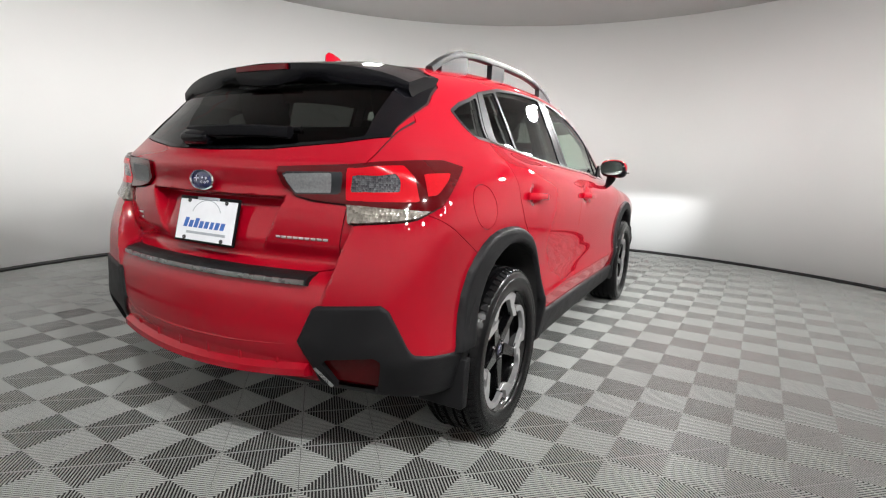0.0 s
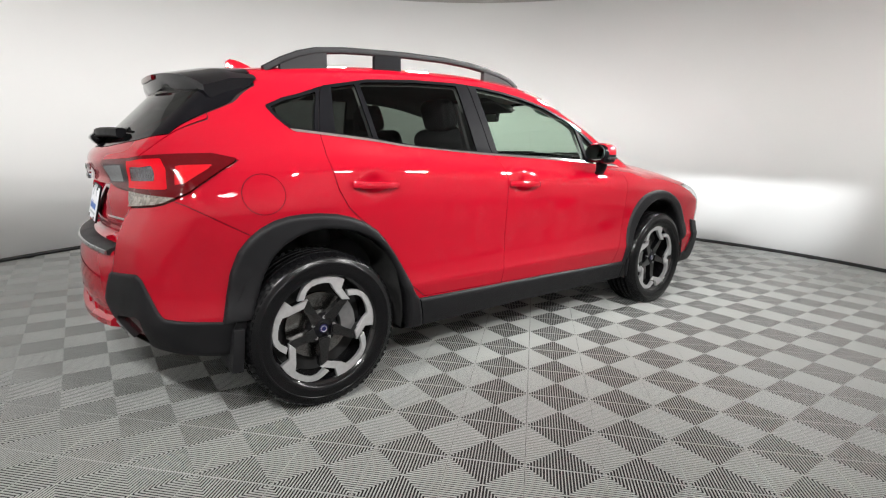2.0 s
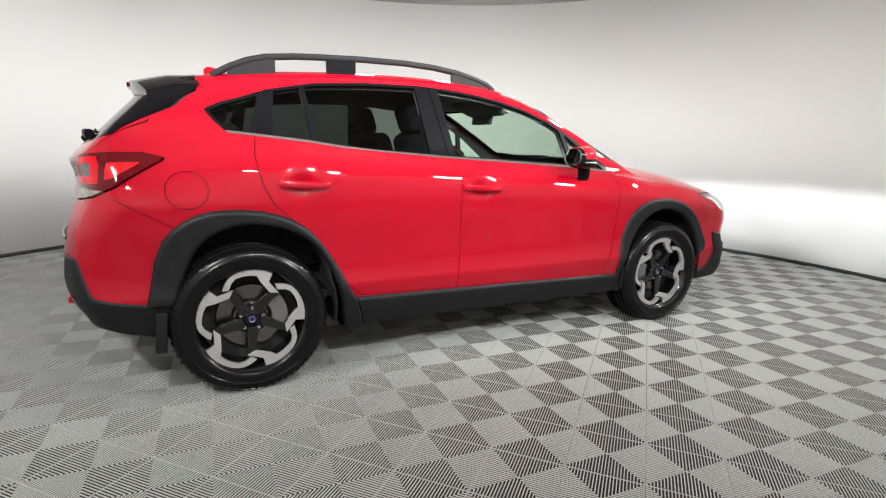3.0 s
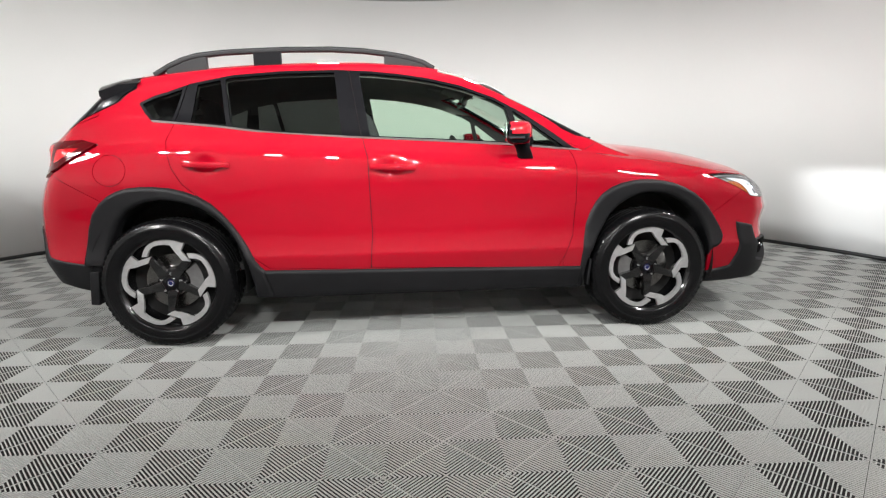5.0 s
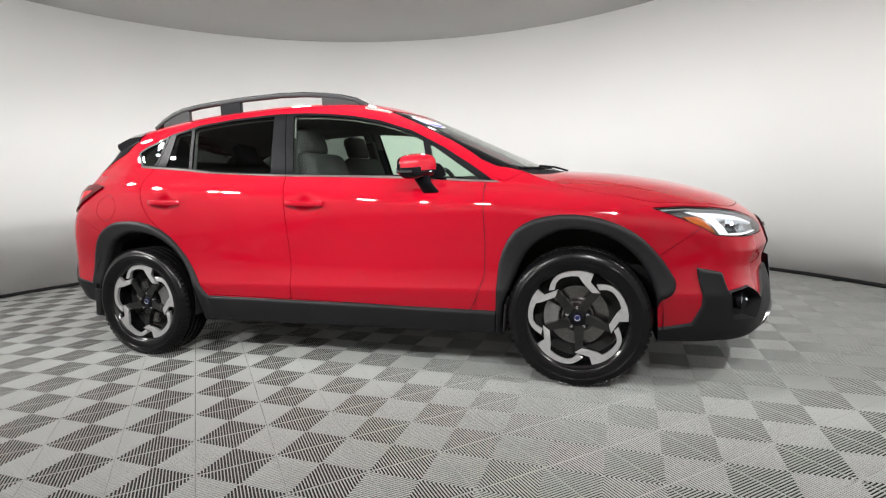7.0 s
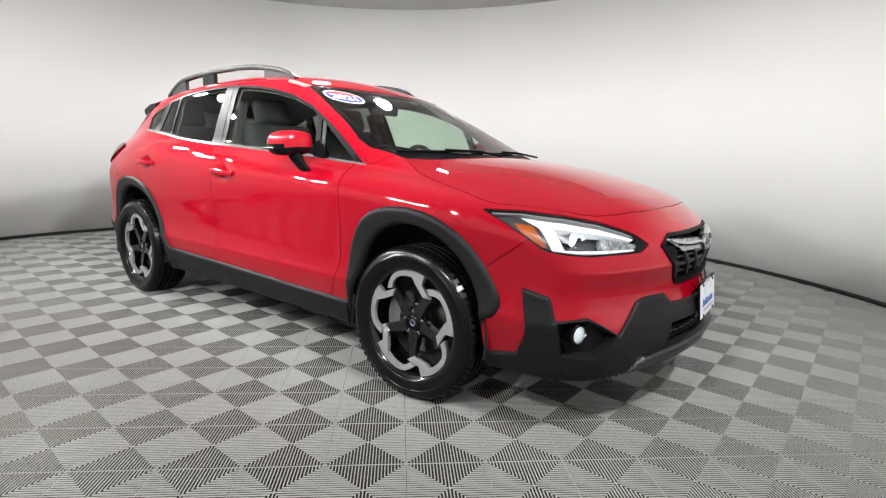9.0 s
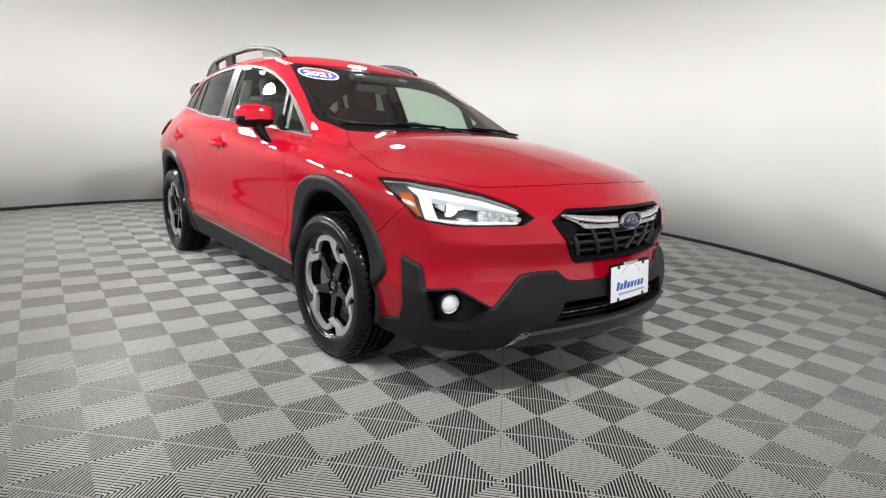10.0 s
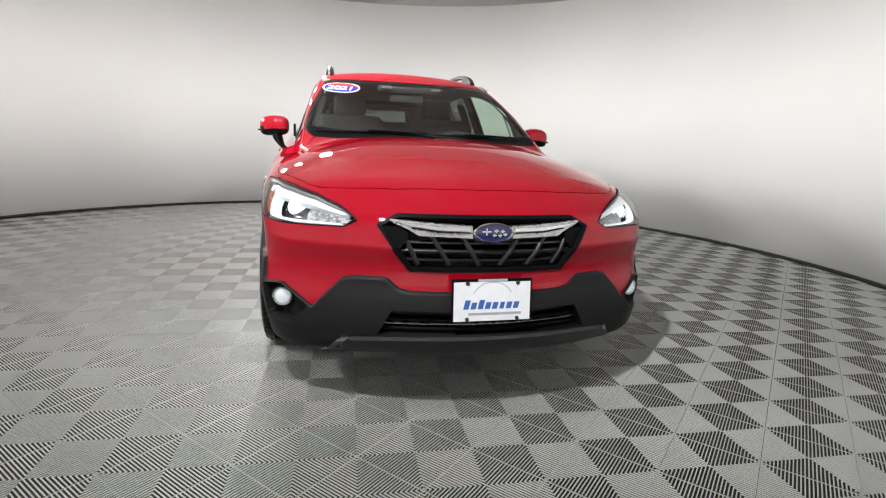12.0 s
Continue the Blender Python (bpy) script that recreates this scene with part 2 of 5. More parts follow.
def surface(h):
    """The right half of the shell as triangles, by surface nets."""
    xs, ys, zs = np.arange(-2.32, 2.46, h), np.arange(-.96, 3 * h, h), np.arange(.14, 1.66, h)
    f = body(xs[:, None, None], ys[None, :, None], zs[None, None, :])
    s = f < 0
    n = tuple(k - 1 for k in f.shape)
    total, count = np.zeros(n + (3,)), np.zeros(n)
    corner = lambda a, i, j, k: a[i:i + n[0], j:j + n[1], k:k + n[2]]
    cs = [(i, j, k) for i in (0, 1) for j in (0, 1) for k in (0, 1)]
    for a in cs:
        for b in cs:
            if sum(b) == sum(a) + 1 and all(q >= p for p, q in zip(a, b)):
                fa, fb = corner(f, *a), corner(f, *b)
                cross = (fa < 0) != (fb < 0)
                t = np.where(cross, fa / np.where(cross, fa - fb, 1), 0)
                for d in range(3):
                    total[..., d] += np.where(cross, a[d] + t * (b[d] - a[d]), 0)
                count += cross
    ids = -np.ones(n, int)
    live = count > 0
    ids[live] = np.arange(live.sum())
    at = np.argwhere(live)
    p = (at + total[live] / count[live][:, None]) * h + np.array([xs[0], ys[0], zs[0]])
    tris = []
    for d in range(3):
        u, v = [(1, 2), (2, 0), (0, 1)][d]
        sl = lambda o: tuple(slice(1 if q != d else 0, f.shape[q] - 1) if q != d or True else None for q in range(3))
        lo = [slice(1, f.shape[q] - 1) for q in range(3)]
        lo[d] = slice(0, f.shape[d] - 1)
        hi = list(lo)
        hi[d] = slice(1, f.shape[d])
        sa, sb = s[tuple(lo)], s[tuple(hi)]
        e = np.argwhere(sa != sb) + np.array([1 if q != d else 0 for q in range(3)])
        flip = ~sa[tuple((e - np.array([1 if q != d else 0 for q in range(3)])).T)]
        quad = []
        for du, dv in ((-1, -1), (0, -1), (0, 0), (-1, 0)):
            c = e.copy()
            c[:, u] += du
            c[:, v] += dv
            quad.append(ids[tuple(c.T)])
        quad = np.stack(quad, 1)
        quad[flip] = quad[flip][:, ::-1]
        tris += [quad[:, [0, 1, 2]], quad[:, [0, 2, 3]]]
    return settle(p), np.concatenate(tris)


# ---- cutting the shell into panels ----
P, ALL = surface(.0125)


def poly(px, py, pts):
    """Signed distance to a closed outline, negative inside."""
    d, inside = np.full(px.shape, 9.), np.zeros(px.shape, bool)
    for (ax, ay), (bx, by) in zip(pts, pts[1:] + pts[:1]):
        ex, ey, wx, wy = bx - ax, by - ay, px - ax, py - ay
        t = np.clip((wx * ex + wy * ey) / (ex * ex + ey * ey), 0, 1)
        d = np.minimum(d, np.hypot(wx - t * ex, wy - t * ey))
        hit = (ay > py) != (by > py)
        inside ^= hit & (px < ex * (py - ay) / (ey if ey else 1e-9) + ax)
    return np.where(inside, -d, d)


def soft(pts, n=2):
    """An outline with its corners rounded off."""
    for _ in range(n):
        pts = [q for (ax, ay), (bx, by) in zip(pts, pts[1:] + pts[:1]) for q in ((ax * .75 + bx * .25, ay * .75 + by * .25), (ax * .25 + bx * .75, ay * .25 + by * .75))]
    return pts


def beside(px, py, a, b):
    """Signed distance to a line from a down to b; negative on its side towards -x."""
    ex, ey = b[0] - a[0], b[1] - a[1]
    return ((px - a[0]) * -ey + (py - a[1]) * ex) / math.hypot(ex, ey)


def in_side(pts, deep=.45):
    return lambda x, a, z: np.maximum(poly(x, z, pts), deep - a)


def in_nose(pts):
    return lambda x, a, z: np.maximum(poly(a - x, z, pts), 1.35 - x)


def in_tail(pts):
    return lambda x, a, z: np.maximum(poly(a + x, z, pts), x + 1.45)


def in_front(pts):
    return lambda x, a, z: np.maximum(poly(a, z, pts), 1.9 - x)


def in_back(pts):
    return lambda x, a, z: np.maximum(poly(a, z, pts), x + 1.7)


def in_plan(pts):
    return lambda x, a, z: np.maximum(poly(x, a, pts), .7 - z)


def level(g, ids=None):
    p = P if ids is None else P[ids]
    return g(p[:, 0], -p[:, 1], p[:, 2])


def cut(T, g, at=0.):
    """Triangles inside and outside of g < at; cut ones are split along the line."""
    global P
    ids, back = np.unique(T, return_inverse=True)
    s = (level(g, ids) - at)[back].reshape(T.shape)
    neg = s < 0
    k = neg.sum(1)
    ins, outs, made, pts = [], [], {}, []
    for tri, v in zip(T[(k == 1) | (k == 2)].tolist(), s[(k == 1) | (k == 2)].tolist()):
        lists = ([], [])
        for i in range(3):
            a, b, fa, fb = tri[i], tri[(i + 1) % 3], v[i], v[(i + 1) % 3]
            lists[0 if fa < 0 else 1].append(a)
            if (fa < 0) != (fb < 0):
                key = (min(a, b), max(a, b))
                if key not in made:
                    made[key] = len(P) + len(pts)
                    t = min(max(fa / (fa - fb), .02), .98)
                    pts.append(P[a] * (1 - t) + P[b] * t)
                lists[0].append(made[key])
                lists[1].append(made[key])
        for q, to in zip(lists, (ins, outs)):
            to += [(q[0], q[i], q[i + 1]) for i in range(1, len(q) - 1)]
    if pts:
        P = np.concatenate([P, settle(np.array(pts))])
    join = lambda u, w: np.concatenate([u, np.array(w, int).reshape(-1, 3)])
    return join(T[k == 3], ins), join(T[k == 0], outs)


LEFT = {"T": ALL}
LEFT["T"], _ = cut(ALL, lambda x, a, z: -a)
P[np.abs(P[:, 1]) < .004, 1] = np.where(np.abs(P[np.abs(P[:, 1]) < .004, 1]) < .0035, 0, P[np.abs(P[:, 1]) < .004, 1])


def take(g, gap=0.):
    """The piece of what is left of the shell that lies in g; a joint of that half-width goes to the seams."""
    ins, LEFT["T"] = cut(LEFT["T"], g, gap)
    if gap:
        ins, joint = cut(ins, g, -gap)
        SEAMS.append(joint)
    return ins


SEAMS = []


def rim(T):
    """The open edges of a piece, in their direction."""
    e = np.concatenate([T[:, [0, 1]], T[:, [1, 2]], T[:, [2, 0]]])
    key = np.sort(e, 1)
    _, first, n = np.unique(key[:, 0] * 10 ** 7 + key[:, 1], return_index=True, return_counts=True)
    e = e[first[n == 1]]
    return e[~((np.abs(P[e[:, 0], 1]) < 1e-4) & (np.abs(P[e[:, 1], 1]) < 1e-4))]


def sheet(T, out=0., deep=.012, smooth=True, g=None, bevel=0.):
    """Points, faces and normals of a piece, raised by out, with a folded edge of that depth."""
    if g is not None and bevel:
        for at in (-bevel * .35, -bevel):
            T = np.concatenate(cut(T, g, at))
    ids, back = np.unique(T, return_inverse=True)
    p = P[ids]
    n = slope(p)
    if g is not None and bevel:
        t = np.clip(-level(g, ids) / bevel, 0, 1)
        o = (out * np.sqrt(1 - (1 - t) ** 2))[:, None]
    else:
        o = out
    q = p + n * o
    pts, nor, faces = [q], [n], back.reshape(T.shape).tolist()
    if deep:
        e = rim(T)
        loc = {v: i for i, v in enumerate(ids.tolist())}
        a, b = np.array([loc[v] for v in e[:, 0]]), np.array([loc[v] for v in e[:, 1]])
        if len(a):
            side = np.cross(q[b] - q[a], n[a])
            side /= np.maximum(np.linalg.norm(side, axis=1, keepdims=True), 1e-9)
            k = len(q)
            m = len(a)
            for part_q, part_n in ((q[a], side), (q[b], side), (q[b] - n[b] * deep, side), (q[a] - n[a] * deep, side)):
                pts.append(part_q)
                nor.append(part_n)
            faces += [(k + m + i, k + i, k + 3 * m + i, k + 2 * m + i) for i in range(m)]
    return np.concatenate(pts), faces, np.concatenate(nor)


def link(name, pts, faces, nor, material, parent, label=""):
    me = bpy.data.meshes.new(name)
    me.from_pydata(pts.tolist(), [], faces)
    me.polygons.foreach_set("use_smooth", [True] * len(me.polygons))
    if nor is not None:
        me.normals_split_custom_set_from_vertices(nor.tolist())
    me.materials.append(material)
    ob = new(name, me)
    ob.parent = parent
    return tagged(ob, label)


FLIP = np.array([1, -1, 1])


def pair(name, T, material, parent, label="", **kw):
    """One piece on either side of the car."""
    p, f, n = sheet(T, **kw)
    nor = n if not kw.get("bevel") else None
    a = link(name, p, f, nor, material, parent, label)
    b = link(name, p * FLIP, [q[::-1] for q in f], None if nor is None else n * FLIP, material, parent, label)
    return a, b


def whole(name, T, material, parent, label="", **kw):
    """One piece that runs across the car's middle."""
    p, f, n = sheet(T, **kw)
    k = len(p)
    mid = np.where(np.abs(p[:, 1]) < 1e-4)[0]
    again = np.arange(k) + k
    again[mid] = mid
    keep = np.ones(2 * k, bool)
    keep[mid + k] = False
    rank = np.cumsum(keep) - 1
    pts = np.concatenate([p, p * FLIP])[keep]
    nor = np.concatenate([n, n * FLIP])[keep]
    faces = f + [tuple(int(rank[again[v]]) for v in q[::-1]) for q in f]
    return link(name, pts, faces, nor if not kw.get("bevel") else None, material, parent, label)


# the whole car stands a little off the room's axis and is wider than its half-shell drawing
CAR_WIDE, CAR_MID = 1.028, .013
car = tagged(new("car"), "red compact crossover with black plastic cladding standing on grey tiles", "car")

car.matrix_basis = Matrix.Translation((0, CAR_MID, 0)) @ Matrix.Diagonal((1, CAR_WIDE, 1, 1))

# outlines, in the side view (x, z), round the nose (|y| - x, z) and round the tail (|y| + x, z)
ARCH_F = soft([(.945, .1), (.955, .36), (.985, .45), (1.03, .56), (1.10, .69), (1.22, .768), (1.34, .785), (1.49, .742), (1.61, .645), (1.68, .52), (1.70, .40), (1.705, .1)], 1)
ARCH_R = soft([(-1.70, .1), (-1.675, .3), (-1.60, .585), (-1.529, .716), (-1.415, .779), (-1.295, .79), (-1.15, .754), (-1.038, .683), (-.962, .557), (-.90, .40), (-.885, .1)], 1)
FLARE_F = soft([(.90, .1), (.925, .34), (.937, .512), (.952, .638), (1.012, .762), (1.102, .826), (1.226, .853), (1.352, .851), (1.478, .822), (1.609, .755), (1.70, .657), (1.765, .558), (1.78, .51), (1.757, .463), (1.70, .44), (1.6, .1)], 1)
FLARE_R = soft([(-1.80, .1), (-1.765, .40), (-1.745, .479), (-1.699, .699), (-1.62, .797), (-1.515, .849), (-1.391, .86), (-1.242, .846), (-1.099, .789), (-.995, .677), (-.917, .549), (-.862, .43), (-.82, .39), (-.76, .1)], 1)
DLO = [(-1.478, 1.292), (-1.40, 1.33), (-1.33, 1.35), (-1.204, 1.396), (-.98, 1.442), (-.72, 1.463), (-.42, 1.47), (-.24, 1.463), (-.08, 1.448), (.08, 1.424), (.26, 1.384), (.45, 1.316), (.637, 1.215), (.79, 1.114), (.90, 1.034), (.955, 1.012), (.78, 1.024), (.58, 1.043), (.06, 1.073), (-.366, 1.094), (-.86, 1.13), (-1.02, 1.152), (-1.26, 1.175), (-1.385, 1.186), (-1.44, 1.24)]
HEADLAMP = [(-.853, .873), (-.958, .827), (-1.049, .784), (-1.12, .745), (-1.2, .738), (-1.34, .731), (-1.56, .734), (-1.67, .735), (-1.73, .760), (-1.655, .793), (-1.59, .812), (-1.443, .842), (-1.255, .864), (-1.052, .876)]
NOSE_BLACK = [(-2.7, .503), (-1.995, .510), (-1.94, .518), (-1.876, .557), (-1.727, .557), (-1.665, .546), (-1.538, .431), (-1.427, .478), (-1.349, .505), (-1.19, .49), (-1.165, .575), (-1.04, .597), (-1.06, .42), (-1.035, .335), (-.86, .30), (-.75, .30), (-.75, .1), (-2.7, .1)]
FOG = [(-1.195, .482), (-1.345, .497), (-1.425, .470), (-1.525, .429), (-1.41, .350), (-1.225, .358)]
GRILLE = [(-1., .79), (.335, .789), (.41, .75), (.345, .65), (.295, .582), (-1., .582)]
INTAKE = [(-1., .432), (.355, .438), (.405, .345), (-1., .345)]
TAIL_BLACK = [(-1.648, .513), (-1.585, .622), (-1.56, .634), (-1.31, .653), (-1.275, .637), (-1.19, .515), (-1.165, .493), (-.93, .456), (-.80, .456), (-.80, .1), (-1.48, .1), (-1.53, .345), (-1.575, .42)]
REFLECTOR = [(-1.545, .45), (-1.52, .465), (-1.33, .487), (-1.305, .475), (-1.30, .36), (-1.45, .345)]
TAIL_LAMP = [(-1.727, 1.057), (-1.69, .998), (-1.643, .966), (-1.57, .953), (-1.43, .946), (-1.43, .886), (-1.22, .902), (-1.15, .912), (-1.03, .953), (-.868, 1.073), (-.99, 1.092), (-1.137, 1.088), (-1.30, 1.080), (-1.463, 1.070)]
HOOD = [(1.275, -1.), (1.275, 0), (1.21, .38), (1.10, .63), (1.238, .683), (1.42, .738), (1.627, .778), (1.71, .775), (1.834, .722), (1.99, .648), (2.035, .60), (2.065, .54), (2.090, .475), (2.131, .327), (2.152, .15), (2.159, 0), (2.159, -1.)]
DOOR_F = [(-.325, 1.25), (-.285, 1.09), (-.258, .987), (-.252, .75), (-.248, .58), (-.263, .392), (.30, .376), (.79, .357), (.826, .42), (.874, .546), (.884, .735), (.88, .92), (.874, 1.0), (.86, 1.06), (.6, 1.16)]
DOOR_R = [(-.325, 1.25), (-.285, 1.09), (-.258, .987), (-.252, .75), (-.248, .58), (-.263, .392), (-.80, .405), (-.885, .475), (-.955, .60), (-1.03, .715), (-1.16, .822), (-1.212, .87), (-1.257, .95), (-1.277, 1.03), (-1.287, 1.09), (-1.272, 1.175), (-1.25, 1.27)]
TAILGATE = [(-1., 1.30), (.62, 1.30), (.615, 1.16), (.607, 1.105), (.55, .95), (.528, .827), (.517, .756), (.50, .735), (.44, .724), (0, .722), (-1., .722)]

take(in_side(ARCH_F, .5))
take(in_side(ARCH_R, .5))
under = take(lambda x, a, z: z - (spl(x, KEEL) + .03))

# nose
grille_cut = take(in_front(GRILLE))
intake_cut = take(in_front(INTAKE))
headlamp_cut = take(in_nose(HEADLAMP), .0025)
fog_cut = take(in_nose(FOG))
nose_black = take(in_nose(NOSE_BLACK))
# tail
tail_lamp = take(in_tail(TAIL_LAMP), .002)
reflector = take(in_tail(REFLECTOR))
tail_black = take(in_tail(TAIL_BLACK))
# arches and sill
flare_f = take(in_side(FLARE_F, .5))
flare_r = take(in_side(FLARE_R, .5))
sill_line = lambda x, a, z: np.maximum(np.maximum(z - (.382 - .02 * x), .5 - a), np.abs(x - .03) - .97)
sill = take(sill_line)
# windows
BELT = [(-1.5, 1.192), (-1.385, 1.186), (-1.26, 1.175), (-1.02, 1.152), (-.86, 1.13), (-.366, 1.094), (.06, 1.073), (.58, 1.043), (.78, 1.024), (1., 1.008)]
dlo = in_side(DLO, .4)
dlo_all = take(dlo)
belt_strip, dlo_all = cut(dlo_all, lambda x, a, z: z - (spl(x, BELT) + .011))
PANES = {
    "rear_quarter_glass": (None, ((-1.225, 1.37), (-1.278, 1.175)), -.016, PRIVACY),
    "rear_fixed_glass": (((-1.170, 1.37), (-1.195, 1.17)), ((-1.036, 1.404), (-.996, 1.15)), -.008, PRIVACY),
    "rear_door_glass": (((-1.020, 1.404), (-.980, 1.15)), ((-.435, 1.45), (-.395, 1.098)), 0., PRIVACY),
    "front_door_glass": (((-.300, 1.45), (-.245, 1.09)), ((.515, 1.262), (.572, 1.05)), 0., CLEAR),
    "front_quarter_glass": (((.548, 1.262), (.605, 1.05)), ((.62, 1.20), (.83, 1.05)), 0., CLEAR)}
panes = {}
for name, (lo, hi, back, m) in PANES.items():
    def g(x, a, z, lo=lo, hi=hi, back=back):
        v = np.maximum(dlo(x, a, z) + .014, spl(x, BELT) + .018 - z)
        if hi:
            v = np.maximum(v, beside(x, z, *hi) - back)
        if lo:
            v = np.maximum(v, -beside(x, z, *lo))
        return v
    panes[name], dlo_all = cut(dlo_all, g)
for line in (((-1.225, 1.37), (-1.275, 1.175)), ((-.355, 1.46), (-.29, 1.09))):
    near = lambda x, a, z, line=line: beside(x, z, *line)
    low, high = cut(dlo_all, near, .0028)
    low, joint = cut(low, near, -.0028)
    SEAMS.append(joint)
    dlo_all = np.concatenate([low, high])
# windscreen
ws_edge = lambda x, a, z: np.maximum(np.maximum(poly(a, z, [(-1., 1.452), (.4, 1.449), (.552, 1.447), (.632, 1.279), (.682, 1.141), (.688, 1.10), (.64, 1.06), (.60, .9), (-1., .9)]), -x), x - (1.275 - .45 * a * a))
ws_all = take(ws_edge, .001)
cowl, ws_all = cut(ws_all, lambda x, a, z: 1.175 - .47 * a * a - x)
screen_glass, frit = cut(ws_all, lambda x, a, z: np.maximum(ws_edge(x, a, z) + .022, x - (1.155 - .47 * a * a)))
frit_low, frit = cut(frit, lambda x, a, z: .9 - x)
# tail window
rg_edge = lambda x, a, z: np.maximum(poly(a, z, [(-1., 1.6), (.40, 1.6), (.40, 1.47), (.52, 1.44), (.585, 1.38), (.604, 1.30), (.606, 1.20), (.612, 1.165), (.55, 1.153), (.48, 1.14), (.25, 1.113), (0, 1.107), (-1., 1.107)]), x + 1.50 + .0 * a)
rg_all = take(rg_edge, .0015)
rear_glass, rg_black = cut(rg_all, lambda x, a, z: np.maximum(rg_edge(x, a, z) + .012, a - (.535 + .12 * np.maximum(1.25 - z, 0))))
# painted panels
hood = take(in_plan(HOOD), .002)
tailgate = take(in_back(TAILGATE), .002)
fuel_lid = take(in_side([(-1.568 + .083 * math.cos(radians(a)), .941 + .079 * math.sin(radians(a))) for a in range(0, 360, 15)]), .0015)
door_f = take(in_side(DOOR_F), .002)
door_r = take(in_side(DOOR_R), .002)
bumper_f = take(lambda x, a, z: poly(x, z, [(1.66, .1), (1.66, .62), (1.715, .66), (1.87, .775), (1.95, .9), (2.7, 1.0), (2.7, .1)]), .0015)
bumper_r = take(lambda x, a, z: poly(x, z, [(-1.5, .1), (-1.5, .71), (-1.54, .733), (-1.845, .910), (-1.95, .96), (-2.6, .96), (-2.6, .1)]), .0015)
fender = take(in_side([(.80, .1), (.878, 1.0), (.87, 1.06), (.97, 1.02), (1.05, 1.06), (1.12, 1.10), (1.3, 1.3), (2.4, 1.2), (2.4, .1)], .3), .0012)
shell = LEFT["T"]

pair("front_door", door_f, PAINT, car)
DOORS_F = [o for o in car.children if o.name.startswith("front_door")]
pair("rear_door", door_r, PAINT, car)
DOORS_R = [o for o in car.children if o.name.startswith("rear_door")]
pair("fender", fender, PAINT, car)
whole("hood", hood, PAINT, car)
whole("front_bumper", bumper_f, PAINT, car)
BUMPER_R = whole("rear_bumper", bumper_r, PAINT, car)
TAILGATE_OB = whole("tailgate", tailgate, PAINT, car)
whole("body_shell", shell, PAINT, car, "red painted roof, pillars and rear quarters")
pair("fuel_lid", fuel_lid, PAINT, car)
whole("joint_filler", np.concatenate(SEAMS), SEAM, car, "dark joints between the panels", out=-.006, deep=0)
whole("underbody", under, UNDER, car, deep=0)
whole("front_bumper_cladding", nose_black, PLASTIC, car, "black grained plastic lower bumper", out=.013, deep=.03, g=in_nose(NOSE_BLACK), bevel=.016)
pair("rear_bumper_cladding", tail_black, PLASTIC, car, "black grained plastic bumper corner", out=.008, deep=.03, g=in_tail(TAIL_BLACK), bevel=.012)
pair("rear_reflector", reflector, DARKRED, car, "dark red reflector", out=-.012, deep=.02)
edge_f = lambda x, a, z: np.maximum(in_side(FLARE_F)(x, a, z), -in_side(ARCH_F)(x, a, z))
edge_r = lambda x, a, z: np.maximum(in_side(FLARE_R)(x, a, z), -in_side(ARCH_R)(x, a, z))
pair("front_arch_cladding", flare_f, PLASTIC, car, "black grained plastic wheel arch", out=.018, deep=.06, g=edge_f, bevel=.022)
pair("rear_arch_cladding", flare_r, PLASTIC, car, "black grained plastic wheel arch", out=.022, deep=.06, g=edge_r, bevel=.022)
pair("sill_cladding", sill, PLASTIC, car, "black grained plastic sill", out=.016, deep=.05, g=sill_line, bevel=.02)
pair("window_surround", dlo_all, TRIM, car, "satin black window surround", out=.001)
pair("belt_moulding", belt_strip, CHROME, car, "thin bright window moulding", out=.004)
for name, T in panes.items():
    for ob in pair(name, T, PANES[name][3], car, "dark tinted glass" if PANES[name][3] is PRIVACY else "greenish clear glass", out=-.003, deep=0):
        ob.visible_shadow = False
WINDSCREEN = whole("windscreen", screen_glass, SCREEN, car, "clear greenish glass", out=-.002, deep=0)
WINDSCREEN.visible_shadow = False
whole("windscreen_band", np.concatenate([frit, frit_low]), GLOSS, car, "black edge band of the windscreen", out=-.002)
whole("cowl", cowl, TRIM, car, "black plastic cowl under the windscreen", out=-.004)
RG = whole("rear_window", rear_glass, REARGLASS, TAILGATE_OB, "dark tinted rear glass", out=-.002, deep=0)
RG.visible_shadow = False
whole("rear_window_surround", rg_black, GLOSS, TAILGATE_OB, "gloss black surround of the rear glass", out=.001)
cabin_T = np.concatenate([door_f, door_r, shell, tailgate, sill, dlo_all, hood, fuel_lid, under, rg_black])
cabin_T, _ = cut(cabin_T, lambda x, a, z: np.abs(x + .6) - 1.63)
head_T, cabin_T = cut(cabin_T, lambda x, a, z: 1.33 - z)
whole("cabin_lining", cabin_T, CABIN, car, "black inner lining of the cabin", out=-.035, deep=0)
whole("headliner", head_T, LINER, car, "grey headliner", out=-.03, deep=0)


# ---- small builders ----
def part(name, bm, material, parent, label="", angle=35):
    """Links a bmesh as one mesh object under a thing or a part."""
    bmesh.ops.recalc_face_normals(bm, faces=bm.faces[:])
    me = bpy.data.meshes.new(name)
    bm.to_mesh(me)
    bm.free()
    me.polygons.foreach_set("use_smooth", [True] * len(me.polygons))
    me.set_sharp_from_angle(angle=radians(angle))
    me.materials.append(material)
    ob = new(name, me)
    ob.parent = parent
    return tagged(ob, label)


